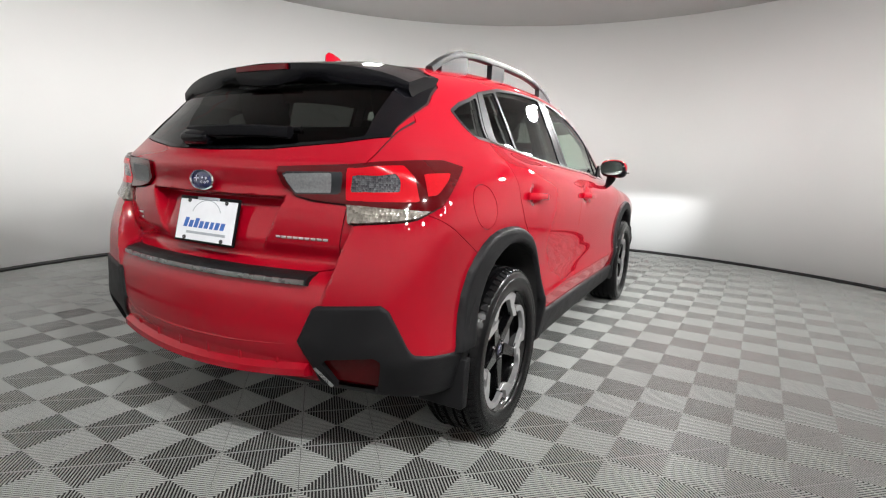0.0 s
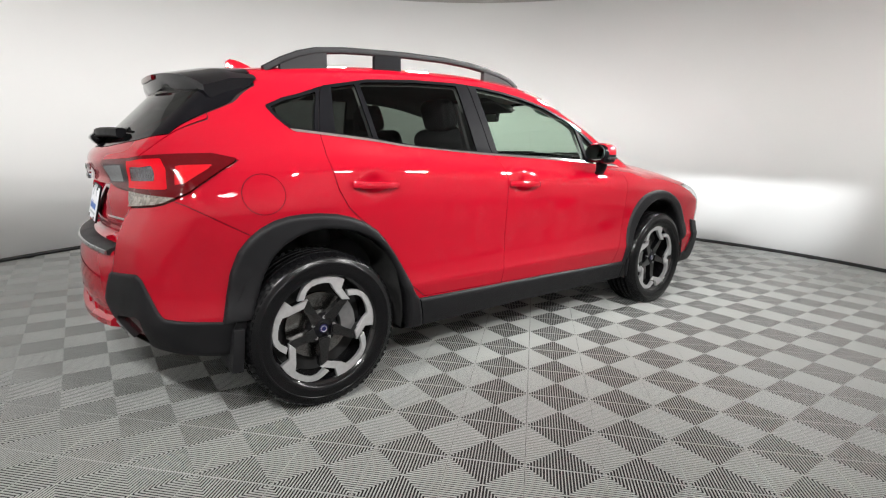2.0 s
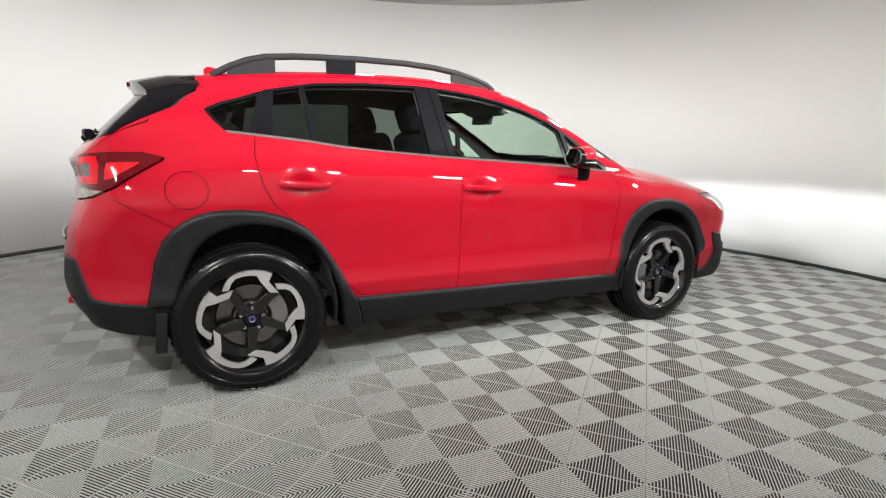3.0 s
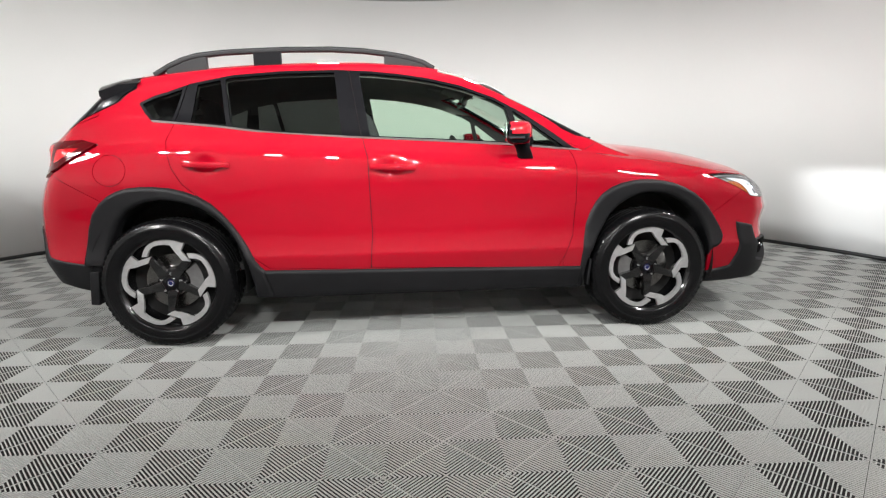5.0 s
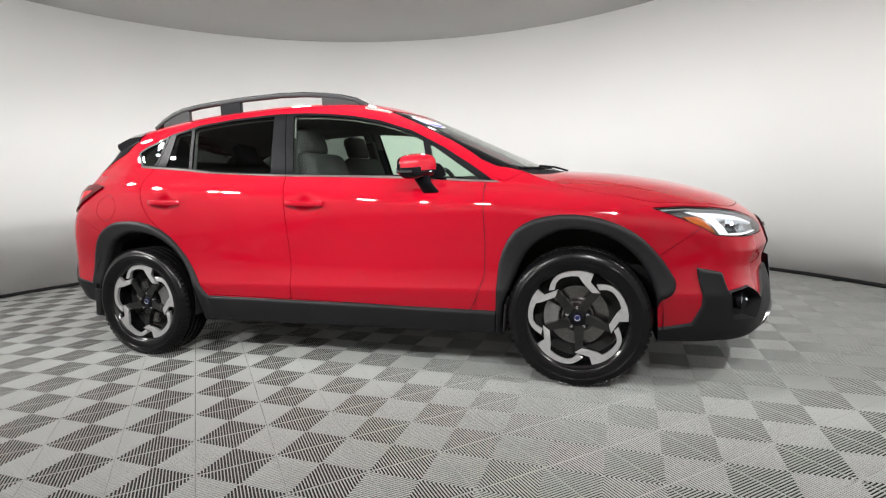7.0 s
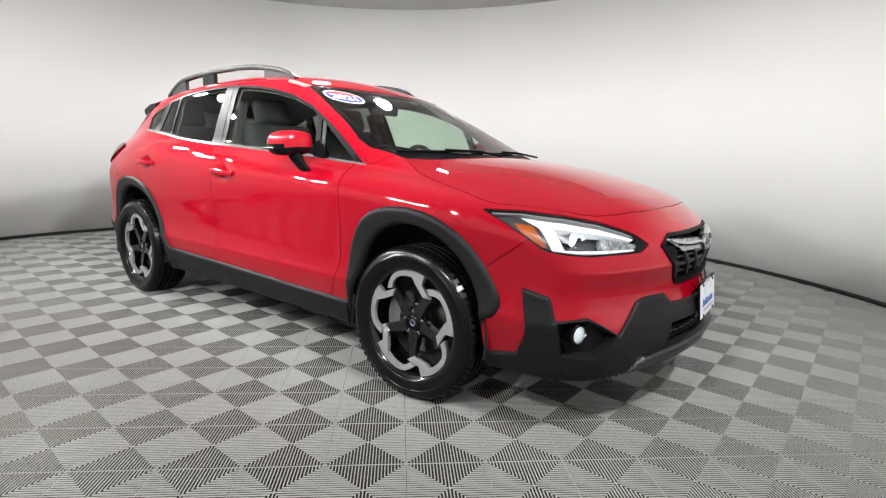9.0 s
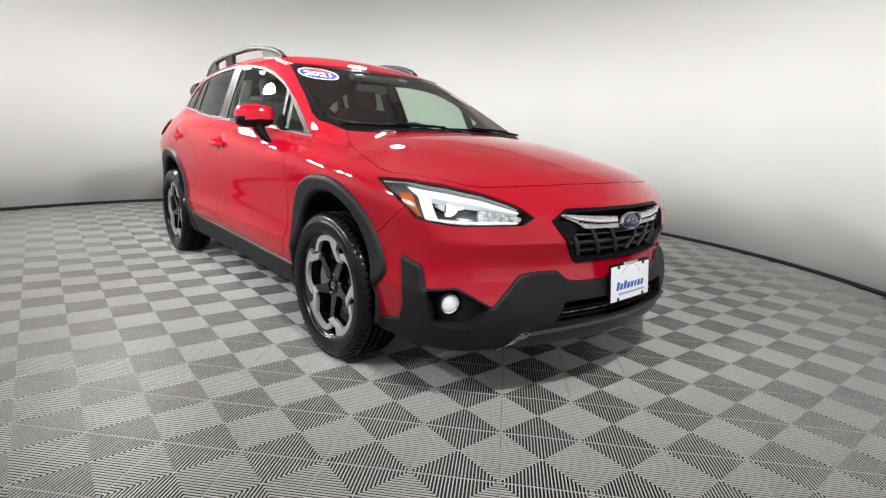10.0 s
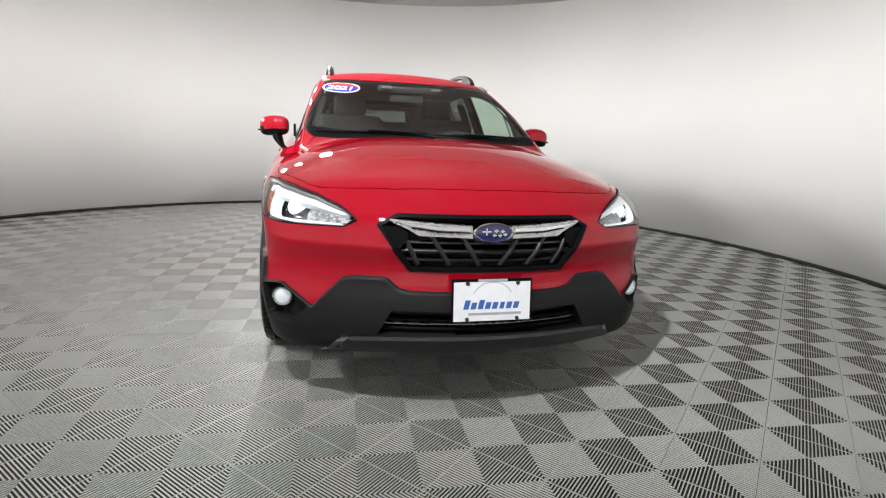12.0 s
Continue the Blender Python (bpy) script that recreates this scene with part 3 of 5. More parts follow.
def block(bm, at, size, turn=None, bevel=0., taper=1.):
    m = Matrix.Translation(at) @ (turn or Matrix()) @ Matrix.Diagonal((*size, 1))
    got = bmesh.ops.create_cube(bm, size=1)
    if taper != 1:
        for v in got["verts"]:
            if v.co.z > 0:
                v.co.x *= taper
                v.co.y *= taper
    if bevel:
        bmesh.ops.transform(bm, matrix=Matrix.Diagonal((*size, 1)), verts=got["verts"])
        edges = list({e for v in got["verts"] for e in v.link_edges})
        out = bmesh.ops.bevel(bm, geom=edges, offset=bevel, segments=3, profile=.5, affect="EDGES")
        verts = list({v for f in out["faces"] for v in f.verts} | {v for v in got["verts"] if v.is_valid})
        bmesh.ops.transform(bm, matrix=Matrix.Translation(at) @ (turn or Matrix()), verts=verts)
    else:
        bmesh.ops.transform(bm, matrix=m, verts=got["verts"])


def lathe(bm, profile, n=64, close=False):
    """Turns (radius, y) about the y axis."""
    rows = [[bm.verts.new((r * math.cos(2 * math.pi * i / n), y, r * math.sin(2 * math.pi * i / n))) for i in range(n)] for r, y in profile]
    if close:
        rows.append(rows[0])
    for a, b in zip(rows, rows[1:]):
        for i in range(n):
            bm.faces.new((a[i], a[(i + 1) % n], b[(i + 1) % n], b[i]))


def prism(bm, pts, lo, hi):
    """A flat outline (x, z) given thickness from y = lo to y = hi."""
    a = [bm.verts.new((x, lo, z)) for x, z in pts]
    b = [bm.verts.new((x, hi, z)) for x, z in pts]
    bm.faces.new(a)
    bm.faces.new(b[::-1])
    for i in range(len(pts)):
        j = (i + 1) % len(pts)
        bm.faces.new((a[i], a[j], b[j], b[i]))


def sweep(bm, rings):
    """Skins closed rings of points and caps the ends."""
    rows = [[bm.verts.new(p) for p in r] for r in rings]
    n = len(rows[0])
    for a, b in zip(rows, rows[1:]):
        for i in range(n):
            bm.faces.new((a[i], a[(i + 1) % n], b[(i + 1) % n], b[i]))
    bm.faces.new(rows[0])
    bm.faces.new(rows[-1][::-1])


def tube(bm, path, ry, rz, n=12, power=2.):
    """A bar along a path of points, with a rounded section."""
    rings = []
    for i, p in enumerate(path):
        p = Vector(p)
        t = (Vector(path[min(i + 1, len(path) - 1)]) - Vector(path[max(i - 1, 0)])).normalized()
        u = t.cross(Vector((0, 0, 1))).normalized() if abs(t.z) < .95 else Vector((0, 1, 0))
        v = u.cross(t)
        k = lambda q: math.copysign(abs(q) ** (2 / power), q)
        rings.append([p + u * (k(math.cos(2 * math.pi * j / n)) * ry) + v * (k(math.sin(2 * math.pi * j / n)) * rz) for j in range(n)])
    sweep(bm, rings)


def on_nose(a, z, out=0.):
    """A point of the nose in front view."""
    return Vector((float(spl(np.array(z), NOSE)) - .41 * a * a + out, a, z))


def skirt(T, d0, d1):
    """The wall that runs round a piece's edge from one depth to another."""
    e = rim(T)
    n0, n1 = slope(P[e[:, 0]]), slope(P[e[:, 1]])
    pts = np.concatenate([P[e[:, 0]] + n0 * d0, P[e[:, 1]] + n1 * d0, P[e[:, 1]] + n1 * d1, P[e[:, 0]] + n0 * d1])
    m = len(e)
    return pts, [(m + i, i, 3 * m + i, 2 * m + i) for i in range(m)]


def both(name, pts, faces, material, parents, label=""):
    link(name, pts, faces, None, material, parents[0], label)
    link(name, pts * FLIP, [f[::-1] for f in faces], None, material, parents[1], label)


# ---- headlamps ----
lens = pair("headlamp", headlamp_cut, LENS, car, "lit headlamp with clear lens and white running light", deep=0)
for ob in lens:
    ob.visible_shadow = False
p, f, n = sheet(headlamp_cut, out=-.075, deep=0)
both("housing", p, f, SMOKE, lens, "dark lamp housing")
both("bezel", *skirt(headlamp_cut, -.001, -.075), GLOSS, lens)
edge_T, inner_T = cut(headlamp_cut, lambda x, a, z: -(in_nose(HEADLAMP)(x, a, z) + .0035))
p, f, n = sheet(edge_T, out=-.004, deep=.01)
both("lamp_border", p, f, GLOSS, lens, "black border of the lens")
RUN = [(-1.03, .866), (-1.25, .854), (-1.44, .832), (-1.66, .790), (-1.645, .782), (-1.44, .814), (-1.178, .836), (-1.215, .756), (-1.40, .751), (-1.66, .751), (-1.66, .743), (-1.38, .741), (-1.152, .745), (-1.108, .833)]
run_T, rest_T = cut(inner_T, in_nose(RUN))
p, f, n = sheet(run_T, out=-.022, deep=.03)
both("running_light", p, f, LIT, lens, "lit white running light")
amb_T, rest_T = cut(rest_T, in_nose([(-.99, .838), (-1.075, .836), (-1.128, .752), (-1.085, .757), (-1.03, .79)]))
p, f, n = sheet(amb_T, out=-.016, deep=.03)
both("side_marker", p, f, AMBER, lens, "amber side marker")
top_T, rest_T = cut(rest_T, in_nose([(-.86, .90), (-1.07, .90), (-1.3, .89), (-1.70, .82), (-1.70, .78), (-1.44, .834), (-1.25, .856), (-1.03, .868), (-.9, .862)]))
p, f, n = sheet(top_T, out=-.010, deep=.02)
both("brow", p, f, BROW, lens, "grey brow of the lamp")
out_T, rest_T = cut(rest_T, in_nose([(-.80, .88), (-1.03, .866), (-1.108, .833), (-1.152, .745), (-1.15, .70), (-.9, .70)]))
p, f, n = sheet(out_T, out=-.024, deep=.02)
both("outer_reflector", p, f, OUTER, lens, "dark grey outer reflector")
inn_T, rest_T = cut(rest_T, in_nose([(-1.440, .806), (-1.62, .782), (-1.70, .768), (-1.66, .752), (-1.45, .752)]))
p, f, n = sheet(inn_T, out=-.030, deep=.03)
both("reflector", p, f, CLEARWHITE, lens, "bright inner reflector")
for k, ob in ((-1, lens[0]), (1, lens[1])):
    for (px, py, pz), r, m, nm in (((1.962, .692, .777), .038, CHROME, "projector_ring"), ((1.978, .690, .777), .033, BEAM, "projector")):
        bm = bmesh.new()
        if nm == "projector":
            bmesh.ops.create_uvsphere(bm, u_segments=24, v_segments=14, radius=r, matrix=Matrix.Diagonal((.6, 1, 1, 1)))
        else:
            lathe(bm, [(r * .8, -.03), (r * .8, .02), (r, .025), (r, .03), (r * 1.02, -.03)], 32)
            bmesh.ops.rotate(bm, verts=bm.verts[:], cent=(0, 0, 0), matrix=Matrix.Rotation(radians(90), 3, "Z"))
        o = part(nm, bm, m, ob)
        o.matrix_basis = Matrix.Translation((px, k * py, pz))
    d = bpy.data.lights.new("headlamp_beam", "SPOT")
    d.energy, d.spot_size, d.spot_blend, d.shadow_soft_size, d.color = 190, radians(48), 1, .001, (.95, .98, 1)
    beam = new("headlamp_beam", d)
    beam.matrix_world = look((2.004, CAR_MID + k * .690 * CAR_WIDE, .779), (4.3, CAR_MID + k * .62, .70))
    bm = bmesh.new()
    # added block trims the beam's top; it glows so as not to stand out
    block(bm, (2.030, k * .690, .7855), (.002, .034, .0125))
    part("beam_blocker", bm, LIT, ob)
    d = bpy.data.lights.new("fog_beam", "SPOT")
    d.energy, d.spot_size, d.spot_blend, d.shadow_soft_size, d.color = 20, radians(44), 1, .0007, (.95, .98, 1)
    beam = new("fog_beam", d)
    beam.matrix_world = look((2.078, CAR_MID + k * .745 * CAR_WIDE, .437), (4.3, CAR_MID + k * .76, .437 - .14))

# ---- fog lamps ----
p, f, n = sheet(fog_cut, out=-.045, deep=0)
both("fog_lamp_pocket", p, f, PLASTIC, (car, car), "black plastic fog lamp pocket")
both("fog_lamp_pocket_side", *skirt(fog_cut, .006, -.045), PLASTIC, (car, car))
for k in (-1, 1):
    bm = bmesh.new()
    lathe(bm, [(.034, .05), (.046, .0), (.046, -.006), (.039, -.008), (.039, .0), (.034, .05)], 36)
    fog = part("fog_lamp", bm, GLOSS, car, "lit round fog lamp in a black bezel")
    fog.matrix_basis = Matrix.Translation((2.060, k * .745, .437)) @ Matrix.Rotation(radians(90 + (-14 if k < 0 else 14)), 4, "Z")
    bm = bmesh.new()
    bmesh.ops.create_uvsphere(bm, u_segments=24, v_segments=12, radius=.029, matrix=Matrix.Diagonal((1, .35, 1, 1)))
    part("fog_lens", bm, FOGLIT, fog)
    bm = bmesh.new()
    lathe(bm, [(.029, .002), (.031, -.006), (.037, -.007), (.039, 0)], 32)
    part("fog_ring", bm, CHROME, fog)
    bm = bmesh.new()
    # added block over the fog beam's top, glowing like the lens to blend in
    block(bm, (2.088, k * .745, .4405), (.001, .020, .008))
    part("fog_beam_blocker", bm, FOGLIT, car)

# ---- grille ----
gr = whole("grille", grille_cut, UNDER, car, "black hexagon mesh grille with bright wings and badge", out=-.075, deep=0)
pts, faces = skirt(grille_cut, -.0, -.075)
both("grille_side", pts, faces, TRIM, (gr, gr))
frame_T, mid_T = cut(grille_cut, lambda x, a, z: -(in_front(GRILLE)(x, a, z) + .012))
whole("grille_frame", frame_T, TRIM, gr, "black grille frame", out=.006, deep=.03)


def rail(bm, pts, w, depth, out):
    """A slat along points (|y|, z) of the nose."""
    rings = []
    for i, (a, z) in enumerate(pts):
        b, c = pts[max(i - 1, 0)], pts[min(i + 1, len(pts) - 1)]
        t = Vector((c[0] - b[0], c[1] - b[1])).normalized()
        u = Vector((-t.y, t.x)) * (w / 2)
        q = [on_nose(a + s * u.x, z + s * u.y, o) for s, o in ((-1, out - depth), (-1, out - .004), (-.5, out), (.5, out), (1, out - .004), (1, out - depth))]
        rings.append(q)
    sweep(bm, rings)


for z, half in ((.690, .30), (.655, .345), (.622, .325)):
    bm = bmesh.new()
    rail(bm, [(half * (i / 8 - 1), z) for i in range(17)], .010 if z != .655 else .016, .03, -.022)
    part("grille_slat", bm, GREYBAR, gr, "dark grey slat")
for k in (-1, 1):
    for top, low in ((.315, .262), (.215, .150), (.105, .040)):
        bm = bmesh.new()
        rail(bm, [(k * top, .712), (k * (top + low) / 2, .658), (k * low, .604)], .017, .03, -.012)
        part("grille_strut", bm, GREYBAR, gr, "grey slanting strut")
    for pts, m, nm, out in (([(.075, .756), (.17, .760), (.27, .766), (.362, .773), (.368, .768), (.345, .756), (.305, .740), (.265, .717), (.17, .715), (.075, .712)], SATIN, "grille_wing", .004),
                            ([(.085, .738), (.20, .740), (.30, .752), (.352, .767), (.30, .760), (.20, .751), (.085, .750)], CHROME, "wing_edge", .010),
                            ([(.085, .731), (.20, .733), (.29, .744), (.29, .747), (.20, .736), (.085, .7335)], TRIM, "wing_groove", .0115)):
        bm = bmesh.new()
        a = [bm.verts.new(on_nose(k * u, z, out)) for u, z in pts]
        b = [bm.verts.new(on_nose(k * u, z, out - .03)) for u, z in pts]
        bm.faces.new(a)
        bm.faces.new(b)
        for i in range(len(a)):
            j = (i + 1) % len(a)
            bm.faces.new((a[i], a[j], b[j], b[i]))
        part(nm, bm, m, gr, "satin bright grille wing" if nm == "grille_wing" else "")
    bm = bmesh.new()
    a = [(.40, .748), (.345, .652), (.305, .70), (.30, .722), (.33, .745)]
    va, vb = [bm.verts.new(on_nose(k * u, z, -.004)) for u, z in a], [bm.verts.new(on_nose(k * u, z, -.03)) for u, z in a]
    bm.faces.new(va)
    for i in range(len(a)):
        bm.faces.new((va[i], va[(i + 1) % 5], vb[(i + 1) % 5], vb[i]))
    part("grille_corner", bm, TRIM, gr)


def oval_badge(parent, at, turn, w, h):
    """A blue oval emblem in a bright ring, with plain bright dots."""
    ring = bmesh.new()
    lathe(ring, [(1, 0), (1, -.010), (.94, -.014), (.88, -.010), (.88, 0)], 40, True)
    bmesh.ops.scale(ring, vec=(w, 1, h), verts=ring.verts[:])
    b = part("badge", ring, CHROME, parent, "blue oval emblem in a bright ring")
    b.matrix_basis = Matrix.Translation(at) @ turn
    bm = bmesh.new()
    lathe(bm, [(.9, -.004), (.5, -.009), (.001, -.010)], 40)
    bmesh.ops.scale(bm, vec=(w, 1, h), verts=bm.verts[:])
    part("enamel", bm, BADGE, b)
    for x, z, s in ((-.38, .12, .30), (.1, .2, .13), (.42, .16, .13), (.02, -.22, .13), (.30, -.25, .13), (.56, -.14, .13)):
        bm = bmesh.new()
        block(bm, (x * w, -.0105, z * h), (s * w * 1.5, .003, .05 * w))
        block(bm, (x * w, -.0105, z * h), (.05 * w, .003, s * w * 1.2))
        part("bright_star", bm, CHROME, b)


Z90 = Matrix.Rotation(radians(90), 4, "Z")
oval_badge(gr, (2.314, 0, .735), Z90, .075, .037)
oval_badge(TAILGATE_OB, (-2.064, 0, 1.002), Matrix.Rotation(radians(-90), 4, "Z"), .060, .036)


def plate(parent, at, turn, tilt):
    bm = bmesh.new()
    block(bm, (0, 0, 0), (.306, .008, .166), bevel=.003)
    pl = part("licence_plate", bm, TRIM, parent, "white dealer plate in a black frame")
    pl.matrix_basis = Matrix.Translation(at) @ turn @ Matrix.Rotation(radians(tilt), 4, "X")
    bm = bmesh.new()
    block(bm, (0, -.0045, -.002), (.290, .004, .146))
    face = part("plate_face", bm, WHITE, pl)
    bm = bmesh.new()
    arc = [(.075 * math.cos(radians(t)), .01 + .06 * math.sin(radians(t))) for t in range(20, 165, 8)]
    tube(bm, [(x, -.0070, z) for x, z in arc], .0008, .0016, 6)
    part("printed_arc", bm, GREYINK, pl)
    slant = Matrix(((1, 0, .25, 0), (0, 1, 0, 0), (0, 0, 1, 0), (0, 0, 0, 1)))
    for i in range(8):
        bm = bmesh.new()
        high = .034 if i in (0, 2) else .025
        block(bm, (0, 0, high / 2), (.0195 if i != 5 else .016, .001, high))
        bmesh.ops.transform(bm, matrix=Matrix.Translation((-.100 + .0268 * i, -.0070, -.030)) @ slant, verts=bm.verts[:])
        part("printed_bar", bm, BLUE, pl)
    bm = bmesh.new()
    block(bm, (.01, -.0070, -.048), (.20, .001, .009))
    part("printed_bar", bm, GREYINK, pl)
    bm = bmesh.new()
    block(bm, (0, -.0062, .077), (.11, .002, .009))
    part("frame_print", bm, GREYINK, pl)
    for x in (-.095, .095):
        for z in (-.068, .066):
            bm = bmesh.new()
            lathe(bm, [(.001, -.010), (.007, -.010), (.008, -.004)], 14)
            o = part("plate_screw", bm, GREYBAR, pl)
            o.matrix_basis = Matrix.Translation((x, 0, z))


plate(car, (2.346, 0, .484), Z90, -6)
plate(TAILGATE_OB, (-2.058, 0, .858), Matrix.Rotation(radians(-90), 4, "Z"), -13)

# ---- lower intake and skid strip ----
it = whole("lower_intake", intake_cut, UNDER, car, "black lower air intake with thin slats", out=-.07, deep=0)
both("intake_side", *skirt(intake_cut, .006, -.07), TRIM, (it, it))
for z, w, m in ((.398, .012, TRIM), (.383, .005, SATIN), (.362, .014, TRIM)):
    bm = bmesh.new()
    rail(bm, [(.385 * (i / 8 - 1), z) for i in range(17)], w, .04, -.02)
    part("intake_slat", bm, m, it)
bm = bmesh.new()
rings = []
for i in range(31):
    a = .60 * (i / 15 - 1)
    s = abs(a)
    top = .346 - .020 * (s / .53) ** 3 if s < .53 else .326 - .082 * (s - .53) / .07
    bot = .270 - .030 * (s / .60) ** 2
    top = max(top, bot + .004)
    rings.append([on_nose(a, z, o) for z, o in ((bot, -.03), (bot, .016), (bot + (top - bot) * .2, .024), (bot + (top - bot) * .85, .028), (top, .020), (top, -.03))])
sweep(bm, rings)
SKID = part("skid_strip", bm, GREYBAR, car, "dark grey skid strip under the nose")
for k in (-1, 1):
    bm = bmesh.new()
    q = [on_nose(k * a, z, .031) for a, z in ((.505, .330), (.530, .328), (.604, .246), (.590, .244), (.520, .314))]
    w = [v - Vector((.03, 0, 0)) for v in q]
    va, vb = [bm.verts.new(v) for v in q], [bm.verts.new(v) for v in w]
    bm.faces.new(va)
    for i in range(5):
        bm.faces.new((va[i], va[(i + 1) % 5], vb[(i + 1) % 5], vb[i]))
    part("skid_end", bm, SATIN, SKID, "silver edge of the skid strip")

# ---- tail lamps ----
rev_T, lamp_T = cut(tail_lamp, lambda x, a, z: np.maximum(z - (.946 - .012 * (a + x + 1.43) / .34), -1.436 - (a + x)))
gate_T, body_T = cut(lamp_T, lambda x, a, z: a + x + 1.432)
clear_T, gate_T = cut(gate_T, in_tail([(-1.695, 1.039), (-1.49, 1.045), (-1.49, .982), (-1.636, .976)]))
smoke_T, gate_T = cut(gate_T, in_tail([(-1.70, 1.045), (-1.445, 1.049), (-1.45, .978), (-1.64, .970)]))
led_T, body_T = cut(body_T, in_tail([(-1.405, 1.043), (-1.235, 1.046), (-1.215, 1.03), (-1.213, .992), (-1.412, .987)]))
glow_T, body_T = cut(body_T, in_tail([(-1.43, 1.062), (-1.20, 1.068), (-1.155, 1.035), (-1.135, .962), (-1.43, .958)]))
tri_T, body_T = cut(body_T, in_tail([(-1.115, 1.046), (-.955, 1.051), (-1.057, .984), (-1.10, .980)]))
tails = pair("tail_lamp", body_T, DARKRED, car, "lit red tail lamp with clear reversing lens", out=.012, deep=.035)
for nm, T, m, lab in (("gate_lens", gate_T, DARKRED, "dark red lens on the tailgate"), ("clear_lens", clear_T, FROST, "clear faceted lens"), ("smoked_lens", smoke_T, SMOKE, "smoked lens"),
                      ("led_lens", led_T, DIODEBED, "clear lens with rows of diodes"), ("tail_light", glow_T, REDGLOW, "lit red band"), ("red_reflector", tri_T, REDLENS, "bright red reflector"), ("reversing_lens", rev_T, REVERSE, "clear reversing lens")):
    p, f, n = sheet(T, out=.011 if m is not REDGLOW else .0125, deep=.035)
    both(nm, p, f, m, tails, lab)
for k, ob in ((-1, tails[0]), (1, tails[1])):
    for i in range(6):
        for j in range(2):
            w_, z_ = -1.385 + i * .028, 1.004 + j * .024
            q = settle(np.array([[w_ + .60 - .09 * i / 6 - .035, -.60 - .018 * i, z_]]))[0]
            bm = bmesh.new()
            bmesh.ops.create_uvsphere(bm, u_segments=10, v_segments=6, radius=.0045, matrix=Matrix.Translation((q[0] - .012, k * -q[1], q[2])))
            part("diode", bm, STICKWHITE, ob)

# ---- tailgate: plate recess, name bars, wiper, spoiler ----
bump = lambda a, z, out: Vector((-(float(spl(np.array(z), TAIL)) - .28 * a * a) - out, a, z))
for i in range(9):
    a = -.318 - .0205 * i
    q = bump(a, .831, .0005)
    turn = Matrix.Rotation(-math.atan(.56 * a), 4, "Z")
    bm = bmesh.new()
    block(bm, q, (.004, .0182, .0100), turn, .0015)
    part("name_bar", bm, CHROME, TAILGATE_OB, "bright raised name shape")
for z in (.855, .835):
    for i in range(6):
        bm = bmesh.new()
        a = .43 + .012 * i
        block(bm, bump(a, z, .0005), (.003, .0095, .007), Matrix.Rotation(-math.atan(.56 * a), 4, "Z"))
        part("name_bar", bm, CHROME, TAILGATE_OB)


def on_glass(a, z, out=0.):
    return Vector((-(2.03 - .98 * (z - 1.11) - .31 * a * a) - out * .71, a, z + out * .7))


bm = bmesh.new()
tube(bm, [on_glass(.15, 1.155, .022), on_glass(.05, 1.150, .030), on_glass(-.08, 1.154, .028), on_glass(-.20, 1.158, .022), on_glass(-.30, 1.160, .014)], .020, .021, 10, 3)
WIPER = part("rear_wiper", bm, TRIM, car, "black rear wiper arm resting on the glass")
bm = bmesh.new()
block(bm, on_glass(.085, 1.135, .02), (.05, .13, .05), Matrix.Rotation(radians(-40), 4, "Y"), .014)
part("wiper_base", bm, GLOSS, WIPER)
bm = bmesh.new()
tube(bm, [on_glass(.17, 1.170, .008), on_glass(-.05, 1.176, .008), on_glass(-.32, 1.180, .006)], .006, .010, 8)
part("wiper_blade", bm, RUBBER, WIPER)

bm = bmesh.new()
rings = []
for i in range(25):
    a = .585 * (i / 12 - 1)
    s = abs(a) / .585
    x0, x1 = -1.47 - .02 * s, -1.80 + .10 * s ** 2
    zr = lambda x: float(spl(np.array(x), ROOF)) - .05 * (abs(a) / .6) ** 2.2
    drop = .035 * s ** 6
    z0, z1 = zr(x0) + .003 - drop, zr(x1) + .012 - .012 * s - drop
    xm = (x0 + x1) / 2
    zm = zr(xm) + .012 - drop
    rings.append([Vector(q) for q in ((x0, a, z0), (xm, a, zm), (x1 + .02, a, z1), (x1, a, z1 - .006), (x1 + .002, a, z1 - .034), (x1 + .020, a, z1 - .078 + .02 * s - .008 * math.cos(9 * s)), (x1 + .08, a, z1 - .084 + .03 * s), (xm, a, zm - .06), (x0 - .03, a, z0 - .03))])
sweep(bm, rings)
SPOIL = part("rear_spoiler", bm, GLOSS, TAILGATE_OB, "gloss black roof spoiler", 50)
bm = bmesh.new()
tube(bm, [(-1.805 + .31 * y * y, y, 1.421) for y in [(-.13 + .26 * i / 8) for i in range(9)]], .006, .012, 8, 4)
part("high_brake_light", bm, DARKRED, SPOIL, "red high brake light")

# ---- bumper top step pad ----
bm = bmesh.new()
rings = []
for i in range(21):
    a = .465 * (i / 10 - 1)
    xo, xi = -(2.126 - .27 * a * a), -(2.056 - .27 * a * a)
    rings.append([Vector(q) for q in ((xi, a, .722), (xi - .02, a, .728), (xo + .006, a, .717), (xo - .004, a, .709), (xo - .004, a, .692), (xo + .01, a, .688), (xi, a, .700))])
sweep(bm, rings)
PAD = part("bumper_step_pad", bm, PLASTIC, BUMPER_R, "black step pad with a bright edge")
bm = bmesh.new()
tube(bm, [(-(2.1315 - .27 * a * a), a, .702) for a in [.46 * (i / 10 - 1) for i in range(21)]], .0045, .0085, 8, 4)
part("pad_edge", bm, SATIN, PAD)
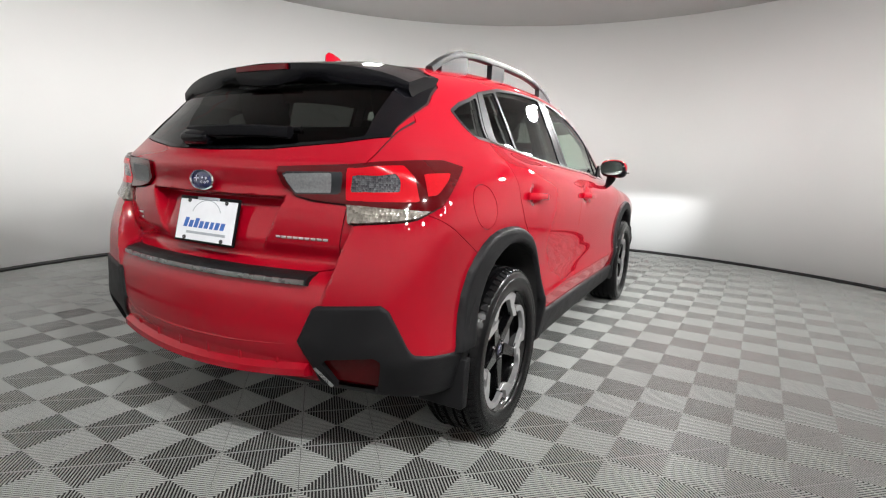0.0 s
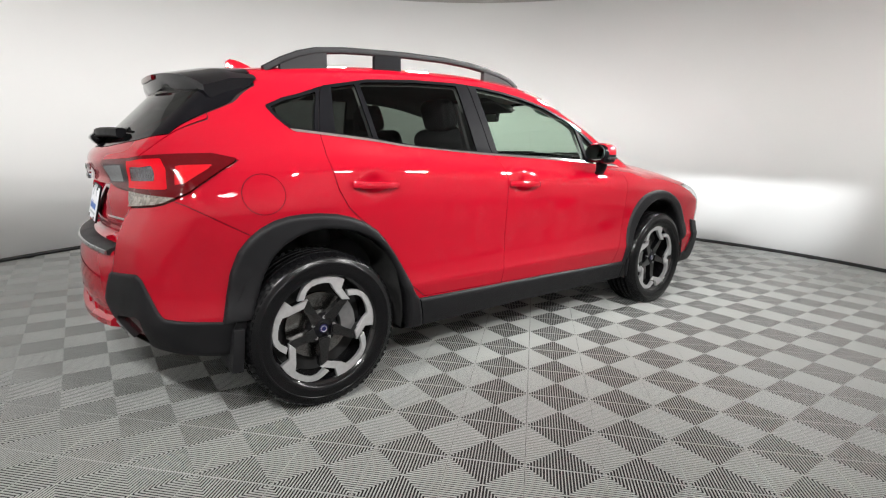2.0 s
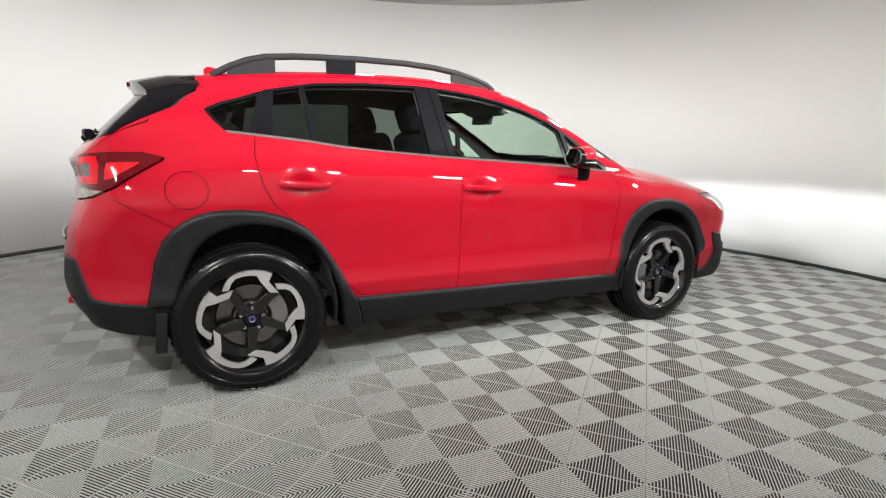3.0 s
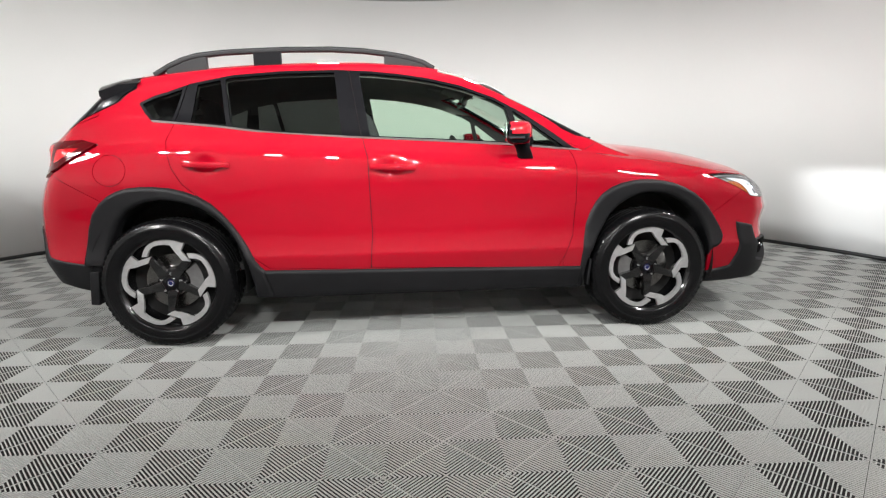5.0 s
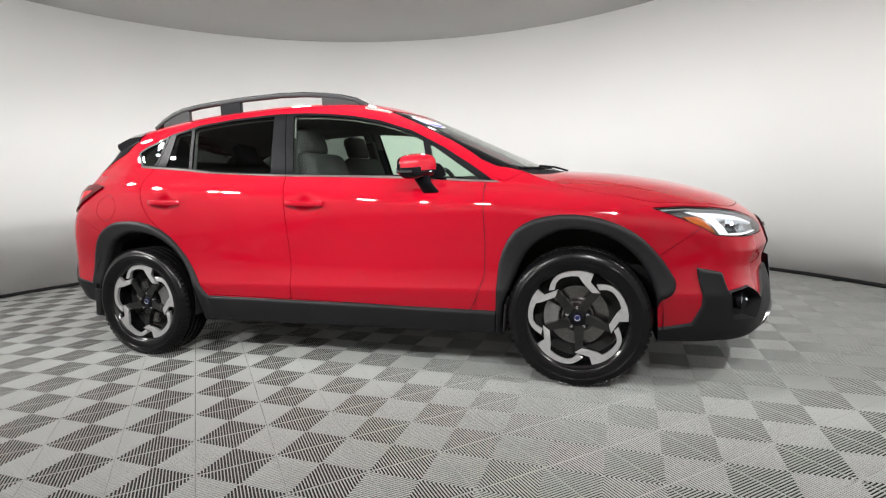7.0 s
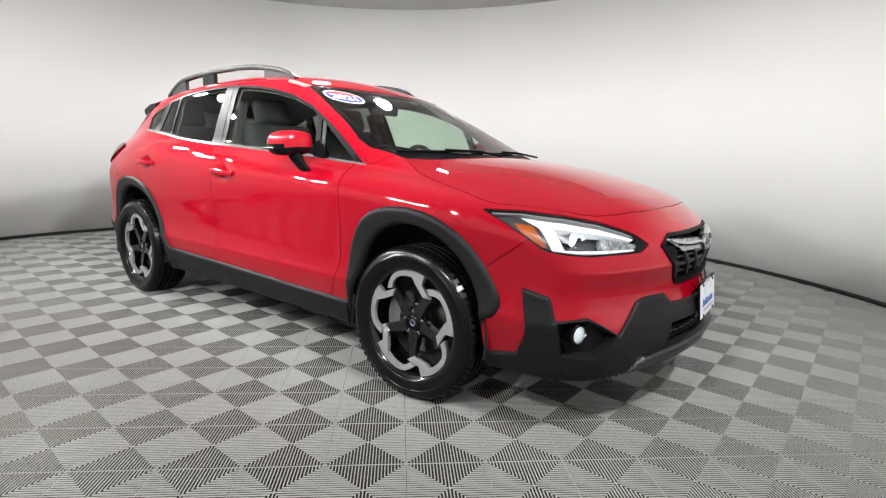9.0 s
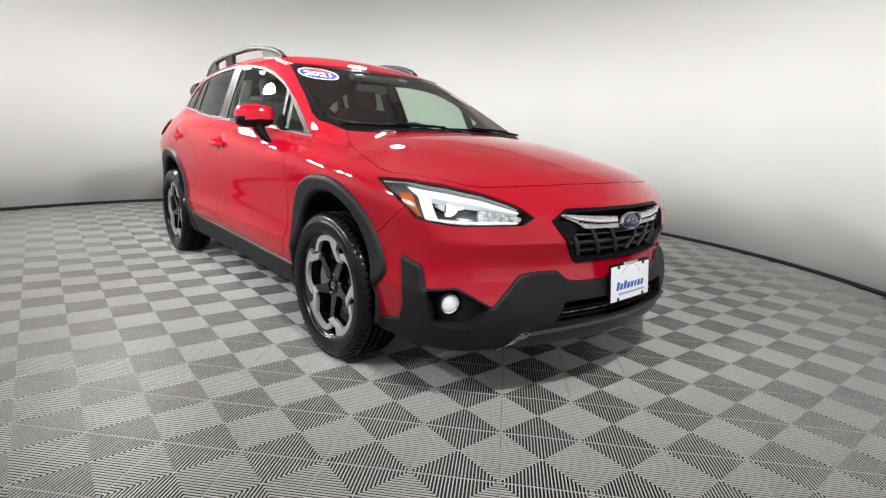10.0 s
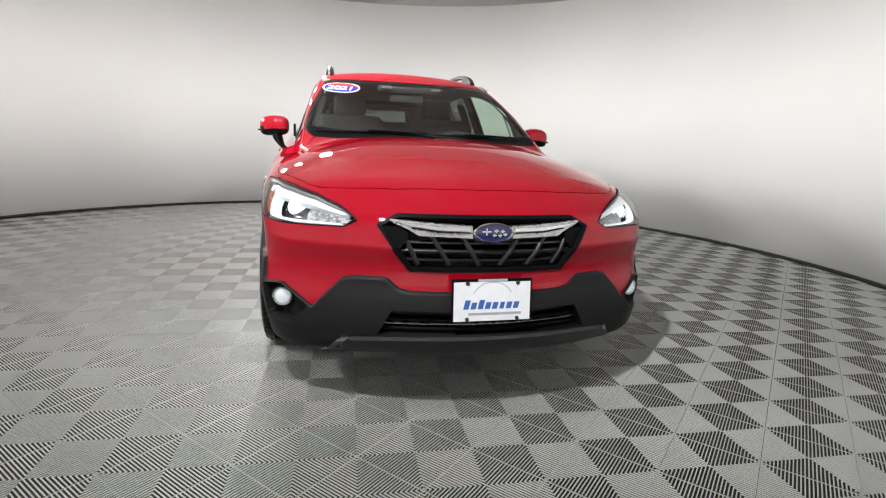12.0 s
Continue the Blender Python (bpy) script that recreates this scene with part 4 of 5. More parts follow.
for k in (-1, 1):
    bm = bmesh.new()
    tube(bm, [(-2.066, k * .494, .428), (-2.050, k * .510, .40), (-2.024, k * .532, .360)], .003, .006, 8)
    part("lower_bright_strip", bm, SATIN, BUMPER_R)
# lower valance: a proud ledge with shallow bays
bm = bmesh.new()
rings = []
for i in range(25):
    a = .47 * (i / 12 - 1)
    x = -(2.148 - .27 * a * a)
    z0 = .40 + .03 * (a / .5) ** 2
    rings.append([Vector(q) for q in ((x + .04, a, z0 + .095), (x + .010, a, z0 + .088), (x + .006, a, z0 + .078), (x + .016, a, z0 + .066), (x + .022, a, z0 + .012), (x + .002, a, z0 - .004), (x + .002, a, z0 - .026), (x + .05, a, z0 - .04))])
sweep(bm, rings)
part("lower_valance", bm, PAINT, BUMPER_R, "red ledge low on the rear bumper")
for i in range(6):
    a = .36 * (i / 2.5 - 1)
    x = -(2.143 - .27 * a * a)
    bm = bmesh.new()
    block(bm, (x + .027, a, .437 + .03 * (a / .5) ** 2), (.03, .012, .058), bevel=.005)
    part("valance_rib", bm, PAINT, BUMPER_R)

# ---- mirrors ----
for k in (-1, 1):
    bm = bmesh.new()
    bmesh.ops.create_uvsphere(bm, u_segments=32, v_segments=20, radius=1)
    for v in bm.verts:
        c = v.co
        q = [math.copysign(abs(t) ** .62, t) for t in c]
        x, y, z = q[0] * .085, q[1] * .088, q[2] * .062
        x *= 1 - .25 * (q[1] * .5 + .5)
        if x < -.062:
            x = -.062
        z += .012 * q[1] * -1 * 0 - .010 * (q[1] > 0) * q[1]
        v.co = (.545 + x - .02 * q[1], k * (.872 + y), 1.113 + z)
    dark = lambda f: f.calc_center_median().z < 1.096 or f.calc_center_median().x < .487
    bm2 = bm.copy()
    bmesh.ops.delete(bm, geom=[f for f in bm.faces if dark(f)], context="FACES")
    mir = part("door_mirror", bm, PAINT, car, "red door mirror with black foot")
    bmesh.ops.delete(bm2, geom=[f for f in bm2.faces if not dark(f)], context="FACES")
    part("mirror_base", bm2, GLOSS, mir, "black lower shell")
    bm = bmesh.new()
    prism(bm, soft([(-.075, -.048), (.078, -.042), (.078, .045), (-.07, .05)], 2), -.003, .003)
    o = part("mirror_glass", bm, MIRROR, mir)
    o.matrix_basis = Matrix.Translation((.474, k * .868, 1.113)) @ Matrix.Rotation(radians(90 + 8 * k), 4, "Z")
    bm = bmesh.new()
    tube(bm, [(.475 + .02 * i, k * (.966 - .0 * i), 1.083) for i in range(5)], .006, .006, 8)
    part("turn_signal", bm, SMOKE, mir)
    bm = bmesh.new()
    rings = []
    for t, (x, y, z, a, b) in enumerate(((.60, .815, .975, .045, .018), (.59, .835, 1.0, .042, .022), (.575, .85, 1.03, .04, .03), (.56, .86, 1.07, .05, .03))):
        rings.append([Vector((x + a * math.cos(2 * math.pi * j / 14), k * (y + b * math.sin(2 * math.pi * j / 14)), z)) for j in range(14)])
    sweep(bm, rings)
    part("mirror_foot", bm, TRIM, mir, "black mirror foot")
    bm = bmesh.new()
    prism(bm, soft([(.55, 1.052), (.60, 1.125), (.625, 1.13), (.655, 1.10), (.665, 1.05)], 1), k * .755, k * .742)
    part("mirror_sail", bm, TRIM, mir)

# ---- door handles ----
for kids, x0, x1, z0, z1 in ((DOORS_R, -1.192, -.968, .970, .962), (DOORS_F, -.242, -.012, .945, .935)):
    for ob in kids:
        k = -1 if ob.data.vertices[0].co.y < 0 else 1
        bm = bmesh.new()
        path = []
        for i in range(13):
            t = i / 12
            path.append((x0 + (x1 - x0) * t, k * (.858 + .026 * min(1, 4 * min(t, 1 - t)) ** .7), z0 + (z1 - z0) * t))
        tube(bm, path, .010, .016, 12, 3)
        h = part("door_handle", bm, PAINT, ob, "red door handle")
        bm = bmesh.new()
        tube(bm, [(x0 + (x1 - x0) * t, k * .8805, z0 + (z1 - z0) * t - .010) for t in (.12, .3, .5, .7, .9)], .004, .0035, 8)
        part("handle_lip", bm, PAINT, h)

# ---- roof rails and fin ----
RAIL = [(-1.43, 1.462), (-1.35, 1.508), (-1.27, 1.543), (-1.19, 1.565), (-1.05, 1.581), (-.93, 1.588), (-.70, 1.598), (-.45, 1.601), (-.28, 1.594), (-.15, 1.580), (-.03, 1.560), (.06, 1.535), (.125, 1.500)]
for k in (-1, 1):
    bm = bmesh.new()
    tube(bm, [(x, k * (.525 - .025 * (x + .6) ** 2), z - .008) for x, z in RAIL], .017, .016, 12, 3)
    rr = part("roof_rail", bm, PLASTIC, car, "black raised roof rail")
    for x0, x1, nm in ((-1.36, -1.14, "rail_foot"), (-.885, -.735, "rail_post"), (-.16, .08, "rail_foot")):
        bm = bmesh.new()
        rings = []
        for i in range(7):
            x = x0 + (x1 - x0) * i / 6
            y = .525 - .025 * (x + .6) ** 2
            zt = float(np.interp(x, [q[0] for q in RAIL], [q[1] for q in RAIL])) - .012
            zb = float(spl(np.array(x), ROOF)) - .05 * (y / .6) ** 2.2 - .012
            rings.append([Vector((x, k * (y + s * .013), z)) for s, z in ((-1, zb), (1, zb), (1, zt), (-1, zt))])
        sweep(bm, rings)
        part(nm, bm, PLASTIC if nm == "rail_foot" else TRIM, rr)
bm = bmesh.new()
rings = []
for i in range(9):
    t = i / 8
    x = -1.275 - .165 * t
    h = .066 * math.sin(math.pi * .5 * t) ** 1.2 * (1 if t < .99 else .8)
    w = .030 * (1 - .55 * t) * (.4 + .6 * math.sin(math.pi * min(1, t + .25)))
    zb = float(spl(np.array(x), ROOF)) - .004
    rings.append([Vector((x, s * w, zb + q)) for s, q in ((-1, 0), (-.7, h * .5), (-.18, h + .002), (.18, h + .002), (.7, h * .5), (1, 0))])
sweep(bm, rings)
part("roof_antenna", bm, PAINT, car, "red shark fin antenna")

# ---- front wipers ----
wsx = lambda a, z: 1.145 - 2.05 * (z - 1.08) - .25 * a * a
for y0, y1 in ((-.02, -.62), (.52, -.04)):
    bm = bmesh.new()
    tube(bm, [(wsx(y0 + (y1 - y0) * t, 1.093) + .012, y0 + (y1 - y0) * t, 1.098 - .010 * t) for t in (0, .25, .5, .75, 1)], .007, .006, 8)
    w = part("front_wiper", bm, TRIM, car, "black wiper at the foot of the windscreen")
    bm = bmesh.new()
    tube(bm, [(wsx(y0, 1.08) + .10, y0 + .02, 1.075), (wsx(y0, 1.09) + .05, y0 - .10, 1.098), (wsx(y0 - .3, 1.09) + .012, y0 - .32, 1.102)], .009, .006, 8)
    part("wiper_arm", bm, TRIM, w)

# ---- year sticker on the windscreen ----
cy, cz = -.462, 1.378
cx = wsx(cy, cz) + .004
yaw_in = Matrix.Rotation(radians(11), 4, "Z")
basis = Matrix(((0, -.899, .438), (1, 0, 0), (0, .438, .899))).to_4x4()
stick = None
for nm, w, h, m, dz in (("year_sticker", .118, .083, STICKWHITE, .0), ("sticker_field", .108, .074, STICKBLUE, .0008), ("sticker_band", .100, .016, STICKRED, .0024)):
    bm = bmesh.new()
    if nm == "sticker_band":
        q = [(-.100, .026), (.100, .026), (.090, .044), (.072, .057), (.036, .068), (0, .071), (-.036, .068), (-.072, .057), (-.090, .044)]
    else:
        q = [(w * math.copysign(abs(math.cos(t)) ** .8, math.cos(t)), h * math.copysign(abs(math.sin(t)) ** .9, math.sin(t))) for t in [2 * math.pi * i / 40 for i in range(40)]]
    va, vb = [bm.verts.new((x, y, 0)) for x, y in q], [bm.verts.new((x, y, -.0006)) for x, y in q]
    bm.faces.new(va)
    bm.faces.new(vb[::-1])
    for i in range(len(q)):
        bm.faces.new((va[i], va[(i + 1) % len(q)], vb[(i + 1) % len(q)], vb[i]))
    o = part(nm, bm, m, stick or car, "blue and red year sticker on the windscreen" if nm == "year_sticker" else "")
    if stick is None:
        stick = o
        o.matrix_basis = Matrix.Translation((cx, cy, cz)) @ yaw_in.inverted() @ basis @ Matrix.Rotation(radians(-5), 4, "Z")
    else:
        o.matrix_basis = Matrix.Translation((0, 0, dz))
txt = bpy.data.curves.new("year_lettering", "FONT")
txt.body, txt.size, txt.align_x, txt.align_y, txt.extrude, txt.offset = "2021", .086, "CENTER", "CENTER", .0004, .0022
txt.materials.append(STICKWHITE)
t = new("year_lettering", txt)
t.parent = stick
t.matrix_basis = Matrix.Translation((0, -.016, .0030))

# ---- wheels ----
def wheel_at(x, y, turn_angle, side):
    cal_at = 150 if x > 0 else -22
    bm = bmesh.new()
    lathe(bm, [(.246, -.099), (.249, -.092), (.238, -.082), (.228, -.06), (.219, .03), (.228, .09), (.246, .098)], 72)
    wh = part("wheel", bm, ALLOY, car, "black alloy wheel with machined edges and worn tyre")
    bm = bmesh.new()
    half = [(.245, .098), (.249, .104), (.254, .108), (.264, .1115), (.278, .1135), (.294, .1135), (.296, .1150), (.304, .1145), (.306, .1125), (.318, .1095), (.331, .102), (.338, .092), (.341, .078)]
    groove = [(.343, .062), (.335, .060), (.335, .050), (.3435, .048), (.344, .026), (.336, .024), (.336, .014), (.344, .012)]
    prof = [(r, -y) for r, y in half + groove] + [(r, y) for r, y in (half + groove)[::-1]]
    lathe(bm, prof, 96)
    for i in range(66):
        a0 = 2 * math.pi * i / 66
        for s in (-1, 1):
            m = Matrix.Rotation(-a0, 4, "Y") @ Matrix.Translation((.3350, s * .091, 0)) @ Matrix.Rotation(radians(30 * s), 4, "Z")
            block(bm, (0, 0, 0), (.011, .028, .0185), m)
            m = Matrix.Rotation(-a0 - .03, 4, "Y") @ Matrix.Translation((.3405, s * .037, 0)) @ Matrix.Rotation(radians(20 * s), 4, "X")
            block(bm, (0, 0, 0), (.010, .018, .018), m)
    part("tyre", bm, RUBBER, wh, "black rubber tyre")
    R = .243

    def polar(pts, a0):
        return [(r * R * math.cos(radians(a0 - a)), r * R * math.sin(radians(a0 - a))) for a, r in pts]
    edge = [(0, .80), (7, .87), (14, .935), (20, .965), (27, .985), (36, .99), (45, .99), (54, .988), (63, .975), (62.5, .80), (84, .70), (71.6, .615), (51, .775), (46.5, .875), (38, .888), (30, .89), (21.6, .885), (15, .84), (7, .735)]
    arm = [(51, .775), (62.5, .80), (84, .70), (86, .60), (86, .48), (90, .34), (104, .20), (34, .20), (54, .30), (65, .42), (71, .52), (73, .615)]
    for i in range(5):
        a0 = turn_angle - 72 * i
        bm = bmesh.new()
        prism(bm, polar(edge, a0), -.0885, -.070)
        e = [x for x in bm.edges if all(v.co.y < -.088 for v in x.verts)]
        bmesh.ops.bevel(bm, geom=e, offset=.0012, segments=1, affect="EDGES")
        part("machined_edge", bm, MACHINED, wh, "bright machined spoke edge")
        bm = bmesh.new()
        prism(bm, polar(arm, a0), -.080, -.045)
        for v in bm.verts:
            r = math.hypot(v.co.x, v.co.z)
            v.co.y += .018 * (1 - min(1, r / (.75 * R))) ** 1.0
        e = [x for x in bm.edges if all(v.co.y < -.05 for v in x.verts)]
        bmesh.ops.bevel(bm, geom=e, offset=.005, segments=2, affect="EDGES")
        part("spoke", bm, ALLOY, wh, "gloss black spoke")
        bm = bmesh.new()
        lathe(bm, [(.001, -.064), (.008, -.064), (.0105, -.058), (.0105, -.04)], 12)
        o = part("wheel_nut", bm, CHROME, wh)
        o.matrix_basis = Matrix.Translation((.052 * math.cos(radians(a0 - 44)), 0, .052 * math.sin(radians(a0 - 44))))
    bm = bmesh.new()
    lathe(bm, [(.001, -.066), (.026, -.066), (.031, -.062), (.040, -.060), (.070, -.052), (.070, -.03)], 40)
    hub = part("hub", bm, GLOSS, wh)
    bm = bmesh.new()
    lathe(bm, [(.001, -.0685), (.017, -.068), (.019, -.066)], 28)
    part("hub_emblem", bm, BADGE, wh, "small blue hub emblem")
    for r in (.011,):
        bm = bmesh.new()
        lathe(bm, [(r, -.0690), (r + .003, -.0700), (r + .004, -.0688)], 24)
        part("emblem_ring", bm, CHROME, wh)
    bm = bmesh.new()
    lathe(bm, [(.055, -.030), (.078, -.028), (.086, -.012), (.088, -.004), (.150, -.004), (.150, .014), (.085, .014)], 56)
    part("brake_disc", bm, DISC, wh, "bare steel brake disc")
    bm = bmesh.new()
    cal = [(.165 * math.cos(radians(a)), .165 * math.sin(radians(a))) for a in range(cal_at, cal_at + 66, 6)] + [(.095 * math.cos(radians(a)), .095 * math.sin(radians(a))) for a in range(cal_at + 60, cal_at - 1, -10)]
    prism(bm, cal, -.045, .05)
    part("brake_caliper", bm, CAST, wh, "grey cast brake caliper")
    bm = bmesh.new()
    lathe(bm, [(.219, .02), (.06, .03), (.001, .03)], 40)
    part("backing_plate", bm, UNDER, wh)
    m = Matrix.Translation((x, y, .3395))
    if side > 0:
        m = m @ Matrix.Rotation(math.pi, 4, "Z")
    wh.matrix_basis = m


for x, ang in ((1.3325, 134), (-1.3325, 129)):
    for s in (-1, 1):
        wheel_at(x, s * .757, ang, s)

# ---- wheel wells, flaps ----
for x in (1.33, -1.325):
    for k in (-1, 1):
        bm = bmesh.new()
        pts = [(x + .405 * math.cos(radians(a)) * (1.0 if abs(a - 90) < 70 else .97), .36 + .425 * math.sin(radians(a))) for a in range(-12, 201, 8)]
        rows = [[bm.verts.new((px, k * y, pz)) for px, pz in pts] for y in (.845, .52)]
        for i in range(len(pts) - 1):
            bm.faces.new((rows[0][i], rows[0][i + 1], rows[1][i + 1], rows[1][i]))
        bm.faces.new(rows[1])
        part("wheel_well", bm, UNDER, car, "black wheel well liner")
    for k in (-1, 1):
        bm = bmesh.new()
        fx = x - .375 if x < 0 else x - .372
        block(bm, (fx + (-.004 if x < 0 else .018), k * .765, .330), (.045 if x < 0 else .014, .17, .18 if x < 0 else .15), Matrix.Rotation(radians(5), 4, "Y"), .005)
        part("mud_flap", bm, PLASTIC, car, "black mud flap")
bm = bmesh.new()
tube(bm, [(-1.9, .42, .30), (-1.2, .40, .27), (-.6, .1, .25)], .04, .04, 10)
part("exhaust_pipe", bm, CAST, car)
bm = bmesh.new()
block(bm, (-1.33, 0, .32), (.12, 1.3, .10), bevel=.03)
block(bm, (1.33, 0, .30), (.12, 1.3, .10), bevel=.03)
part("axle_beam", bm, UNDER, car)

# black blocks added beneath the car to keep light off the floor there
bm = bmesh.new()
block(bm, (.0, 0, .215), (1.72, 1.34, .05), bevel=.015)
part("underbody_blocker", bm, UNDER, car, "black block added under the car to shut out light")
for x, w in ((1.62, .9), (-1.52, 1.0)):
    bm = bmesh.new()
    block(bm, (x, 0, .265), (.50, w, .06), bevel=.02)
    part("under_car_blocker", bm, UNDER, car)

# ---- cabin ----
def seat(x, y, w, name):
    bm = bmesh.new()
    block(bm, (x, y, .60), (.52, w, .17), Matrix.Rotation(radians(-8), 4, "Y"), .06)
    s = part(name, bm, CLOTH, car, "black cloth seat")
    bm = bmesh.new()
    back = Matrix.Rotation(radians(-18), 4, "Y")
    block(bm, (x - .32, y, .93), (.14, w * .96, .64), back, .06)
    part("backrest", bm, CLOTH, s)
    rests = [y] if w < .8 else [y - .38, y + .38]
    for ry in rests:
        bm = bmesh.new()
        block(bm, (x - .45, ry, 1.315), (.10, .25, .18), back, .045)
        part("headrest", bm, CLOTH, s)
        bm = bmesh.new()
        for d in (-.06, .06):
            tube(bm, [(x - .415, ry + d, 1.20), (x - .435, ry + d, 1.27)], .006, .006, 6)
        part("headrest_post", bm, CHROME, s)
    return s


seat(.10, -.36, .54, "passenger_seat")
seat(.06, .36, .54, "driver_seat")
seat(-.98, 0, 1.22, "rear_bench")
bm = bmesh.new()
rings = []
for i in range(13):
    y = .70 * (i / 6 - 1)
    d = .06 * (y / .7) ** 2
    rings.append([Vector(q) for q in ((.98 - d, y, .99), (.86 - d, y, 1.035), (.62 - d, y, 1.03), (.50 - d, y, .99), (.47 - d, y, .86), (.60 - d, y, .70), (.95 - d, y, .70))])
sweep(bm, rings)
DASH = part("dashboard", bm, CABIN, car, "black dashboard")
bm = bmesh.new()
block(bm, (.57, .36, 1.04), (.14, .34, .06), bevel=.025)
part("instrument_hood", bm, CABIN, DASH)
bm = bmesh.new()
n = 40
rings = [[Vector(((.0 + .017 * math.cos(t)) * 0, (.178 + .016 * math.cos(t)) * math.cos(u), (.178 + .016 * math.cos(t)) * math.sin(u))) + Vector((.016 * math.sin(t), 0, 0)) for t in [2 * math.pi * j / 10 for j in range(10)]] for u in [2 * math.pi * i / n for i in range(n)]]
rows = [[bm.verts.new(q) for q in r] for r in rings]
for i in range(n):
    a, b = rows[i], rows[(i + 1) % n]
    for j in range(10):
        bm.faces.new((a[j], a[(j + 1) % 10], b[(j + 1) % 10], b[j]))
block(bm, (.01, 0, 0), (.05, .13, .11), bevel=.02)
block(bm, (.0, 0, .0), (.02, .32, .035), bevel=.008)
o = part("steering_wheel", bm, CABIN, car, "black steering wheel")
o.matrix_basis = Matrix.Translation((.40, .36, .965)) @ Matrix.Rotation(radians(-24), 4, "Y")
bm = bmesh.new()
block(bm, (.36, -.02, 1.345), (.035, .23, .062), Matrix.Rotation(radians(10), 4, "Y"), .012)
o = part("cabin_mirror", bm, CABIN, car, "black inside mirror")
bm = bmesh.new()
block(bm, (.341, -.02, 1.342), (.004, .21, .05), Matrix.Rotation(radians(10), 4, "Y"))
part("mirror_pane", bm, MIRROR, o)
bm = bmesh.new()
block(bm, (.33, 0, 1.425), (.20, .44, .045), Matrix.Rotation(radians(20), 4, "Y"), .012)
o = part("camera_console", bm, CABIN, car, "black sensor housing behind the windscreen")
for y in (-.165, .165):
    bm = bmesh.new()
    block(bm, (wsx(y, 1.405) - .022, y, 1.402), (.012, .062, .035), Matrix.Rotation(radians(-60), 4, "Y"), .004)
    block(bm, (wsx(y, 1.405) - .014, y, 1.402), (.012, .040, .020), Matrix.Rotation(radians(-60), 4, "Y"), .004)
    part("sensor_window", bm, CAST, o, "grey sensor window")
for y in (-.40, .40):
    bm = bmesh.new()
    block(bm, (.22, y, 1.452), (.16, .36, .018), Matrix.Rotation(radians(14), 4, "Y"), .006)
    part("sun_visor", bm, LINER, car, "grey sun visor")
bm = bmesh.new()
block(bm, (.15, 0, .62), (.95, .22, .24), bevel=.03)
part("centre_console", bm, CABIN, car)
bm = bmesh.new()
block(bm, (-.45, 0, .40), (2.9, 1.45, .04))
part("cabin_floor", bm, CABIN, car)
bm = bmesh.new()
block(bm, (-1.62, 0, .93), (.62, 1.2, .02), bevel=.004)
part("load_cover", bm, CABIN, car)
for k in (-1, 1):
    bm = bmesh.new()
    tube(bm, [(-.30, k * .67, .55), (-.33, k * .640, 1.1), (-.36, k * .560, 1.37)], .03, .04, 10, 3)
    part("pillar_lining", bm, CABIN, car)


# ---- room ----
def ring_mesh(name, r0, r1, z0, z1, material, n=160):
    """A round wall with thickness."""
    pts, faces = [], []
    for i in range(n):
        c, s = math.cos(2 * math.pi * i / n), math.sin(2 * math.pi * i / n)
        pts += [(ROOM[0] + r * c, ROOM[1] + r * s, z) for r, z in ((r0, z0), (r0, z1), (r1, z1), (r1, z0))]
    for i in range(n):
        a, b = 4 * i, 4 * ((i + 1) % n)
        faces += [(a + k, a + (k + 1) % 4, b + (k + 1) % 4, b + k) for k in range(4)]
    me = bpy.data.meshes.new(name)
    me.from_pydata(pts, [], faces)
    me.materials.append(material)
    ob = new(name, me)
    for p in me.polygons:
        p.use_smooth = abs(p.normal.z) < .5
    return ob


tagged(ring_mesh("wall", RADIUS, RADIUS + .12, 0, HEIGHT, WALL), "white painted curved wall of the round photo studio", "wall", kind="structure")
tagged(ring_mesh("baseboard", RADIUS - .012, RADIUS - .002, .0, .035, SKIRT), "thin black skirting along the curved wall", "baseboard", kind="structure")
bm = bmesh.new()
bmesh.ops.create_cone(bm, cap_ends=True, segments=160, radius1=RADIUS + .12, radius2=RADIUS + .12, depth=.1, matrix=Matrix.Translation((*ROOM, HEIGHT + .05)))
me = bpy.data.meshes.new("ceiling")
bm.to_mesh(me)
me.materials.append(CEIL)
tagged(new("ceiling", me), "flat grey painted studio ceiling", "ceiling", kind="structure")
bm = bmesh.new()
bmesh.ops.create_cone(bm, cap_ends=True, segments=96, radius1=RADIUS + .12, radius2=RADIUS + .12, depth=.1, matrix=Matrix.Translation((*ROOM, -.0632)))
me = bpy.data.meshes.new("floor")
bm.to_mesh(me)
# black below shallow ribs, in place of deep shaded grooves
me.materials.append(BASE)
floor = tagged(new("floor", me), "grey ribbed plastic tiles in squares over black that stands for groove shade", "floor", kind="structure")

# one tile: ribs square to its four edges, meeting on the diagonals
SIDE, TURN, RIBS = .2 * math.sqrt(2), radians(-3 + 45), 25
RIB, GAP = .0038, .0006
THICK = -.0033


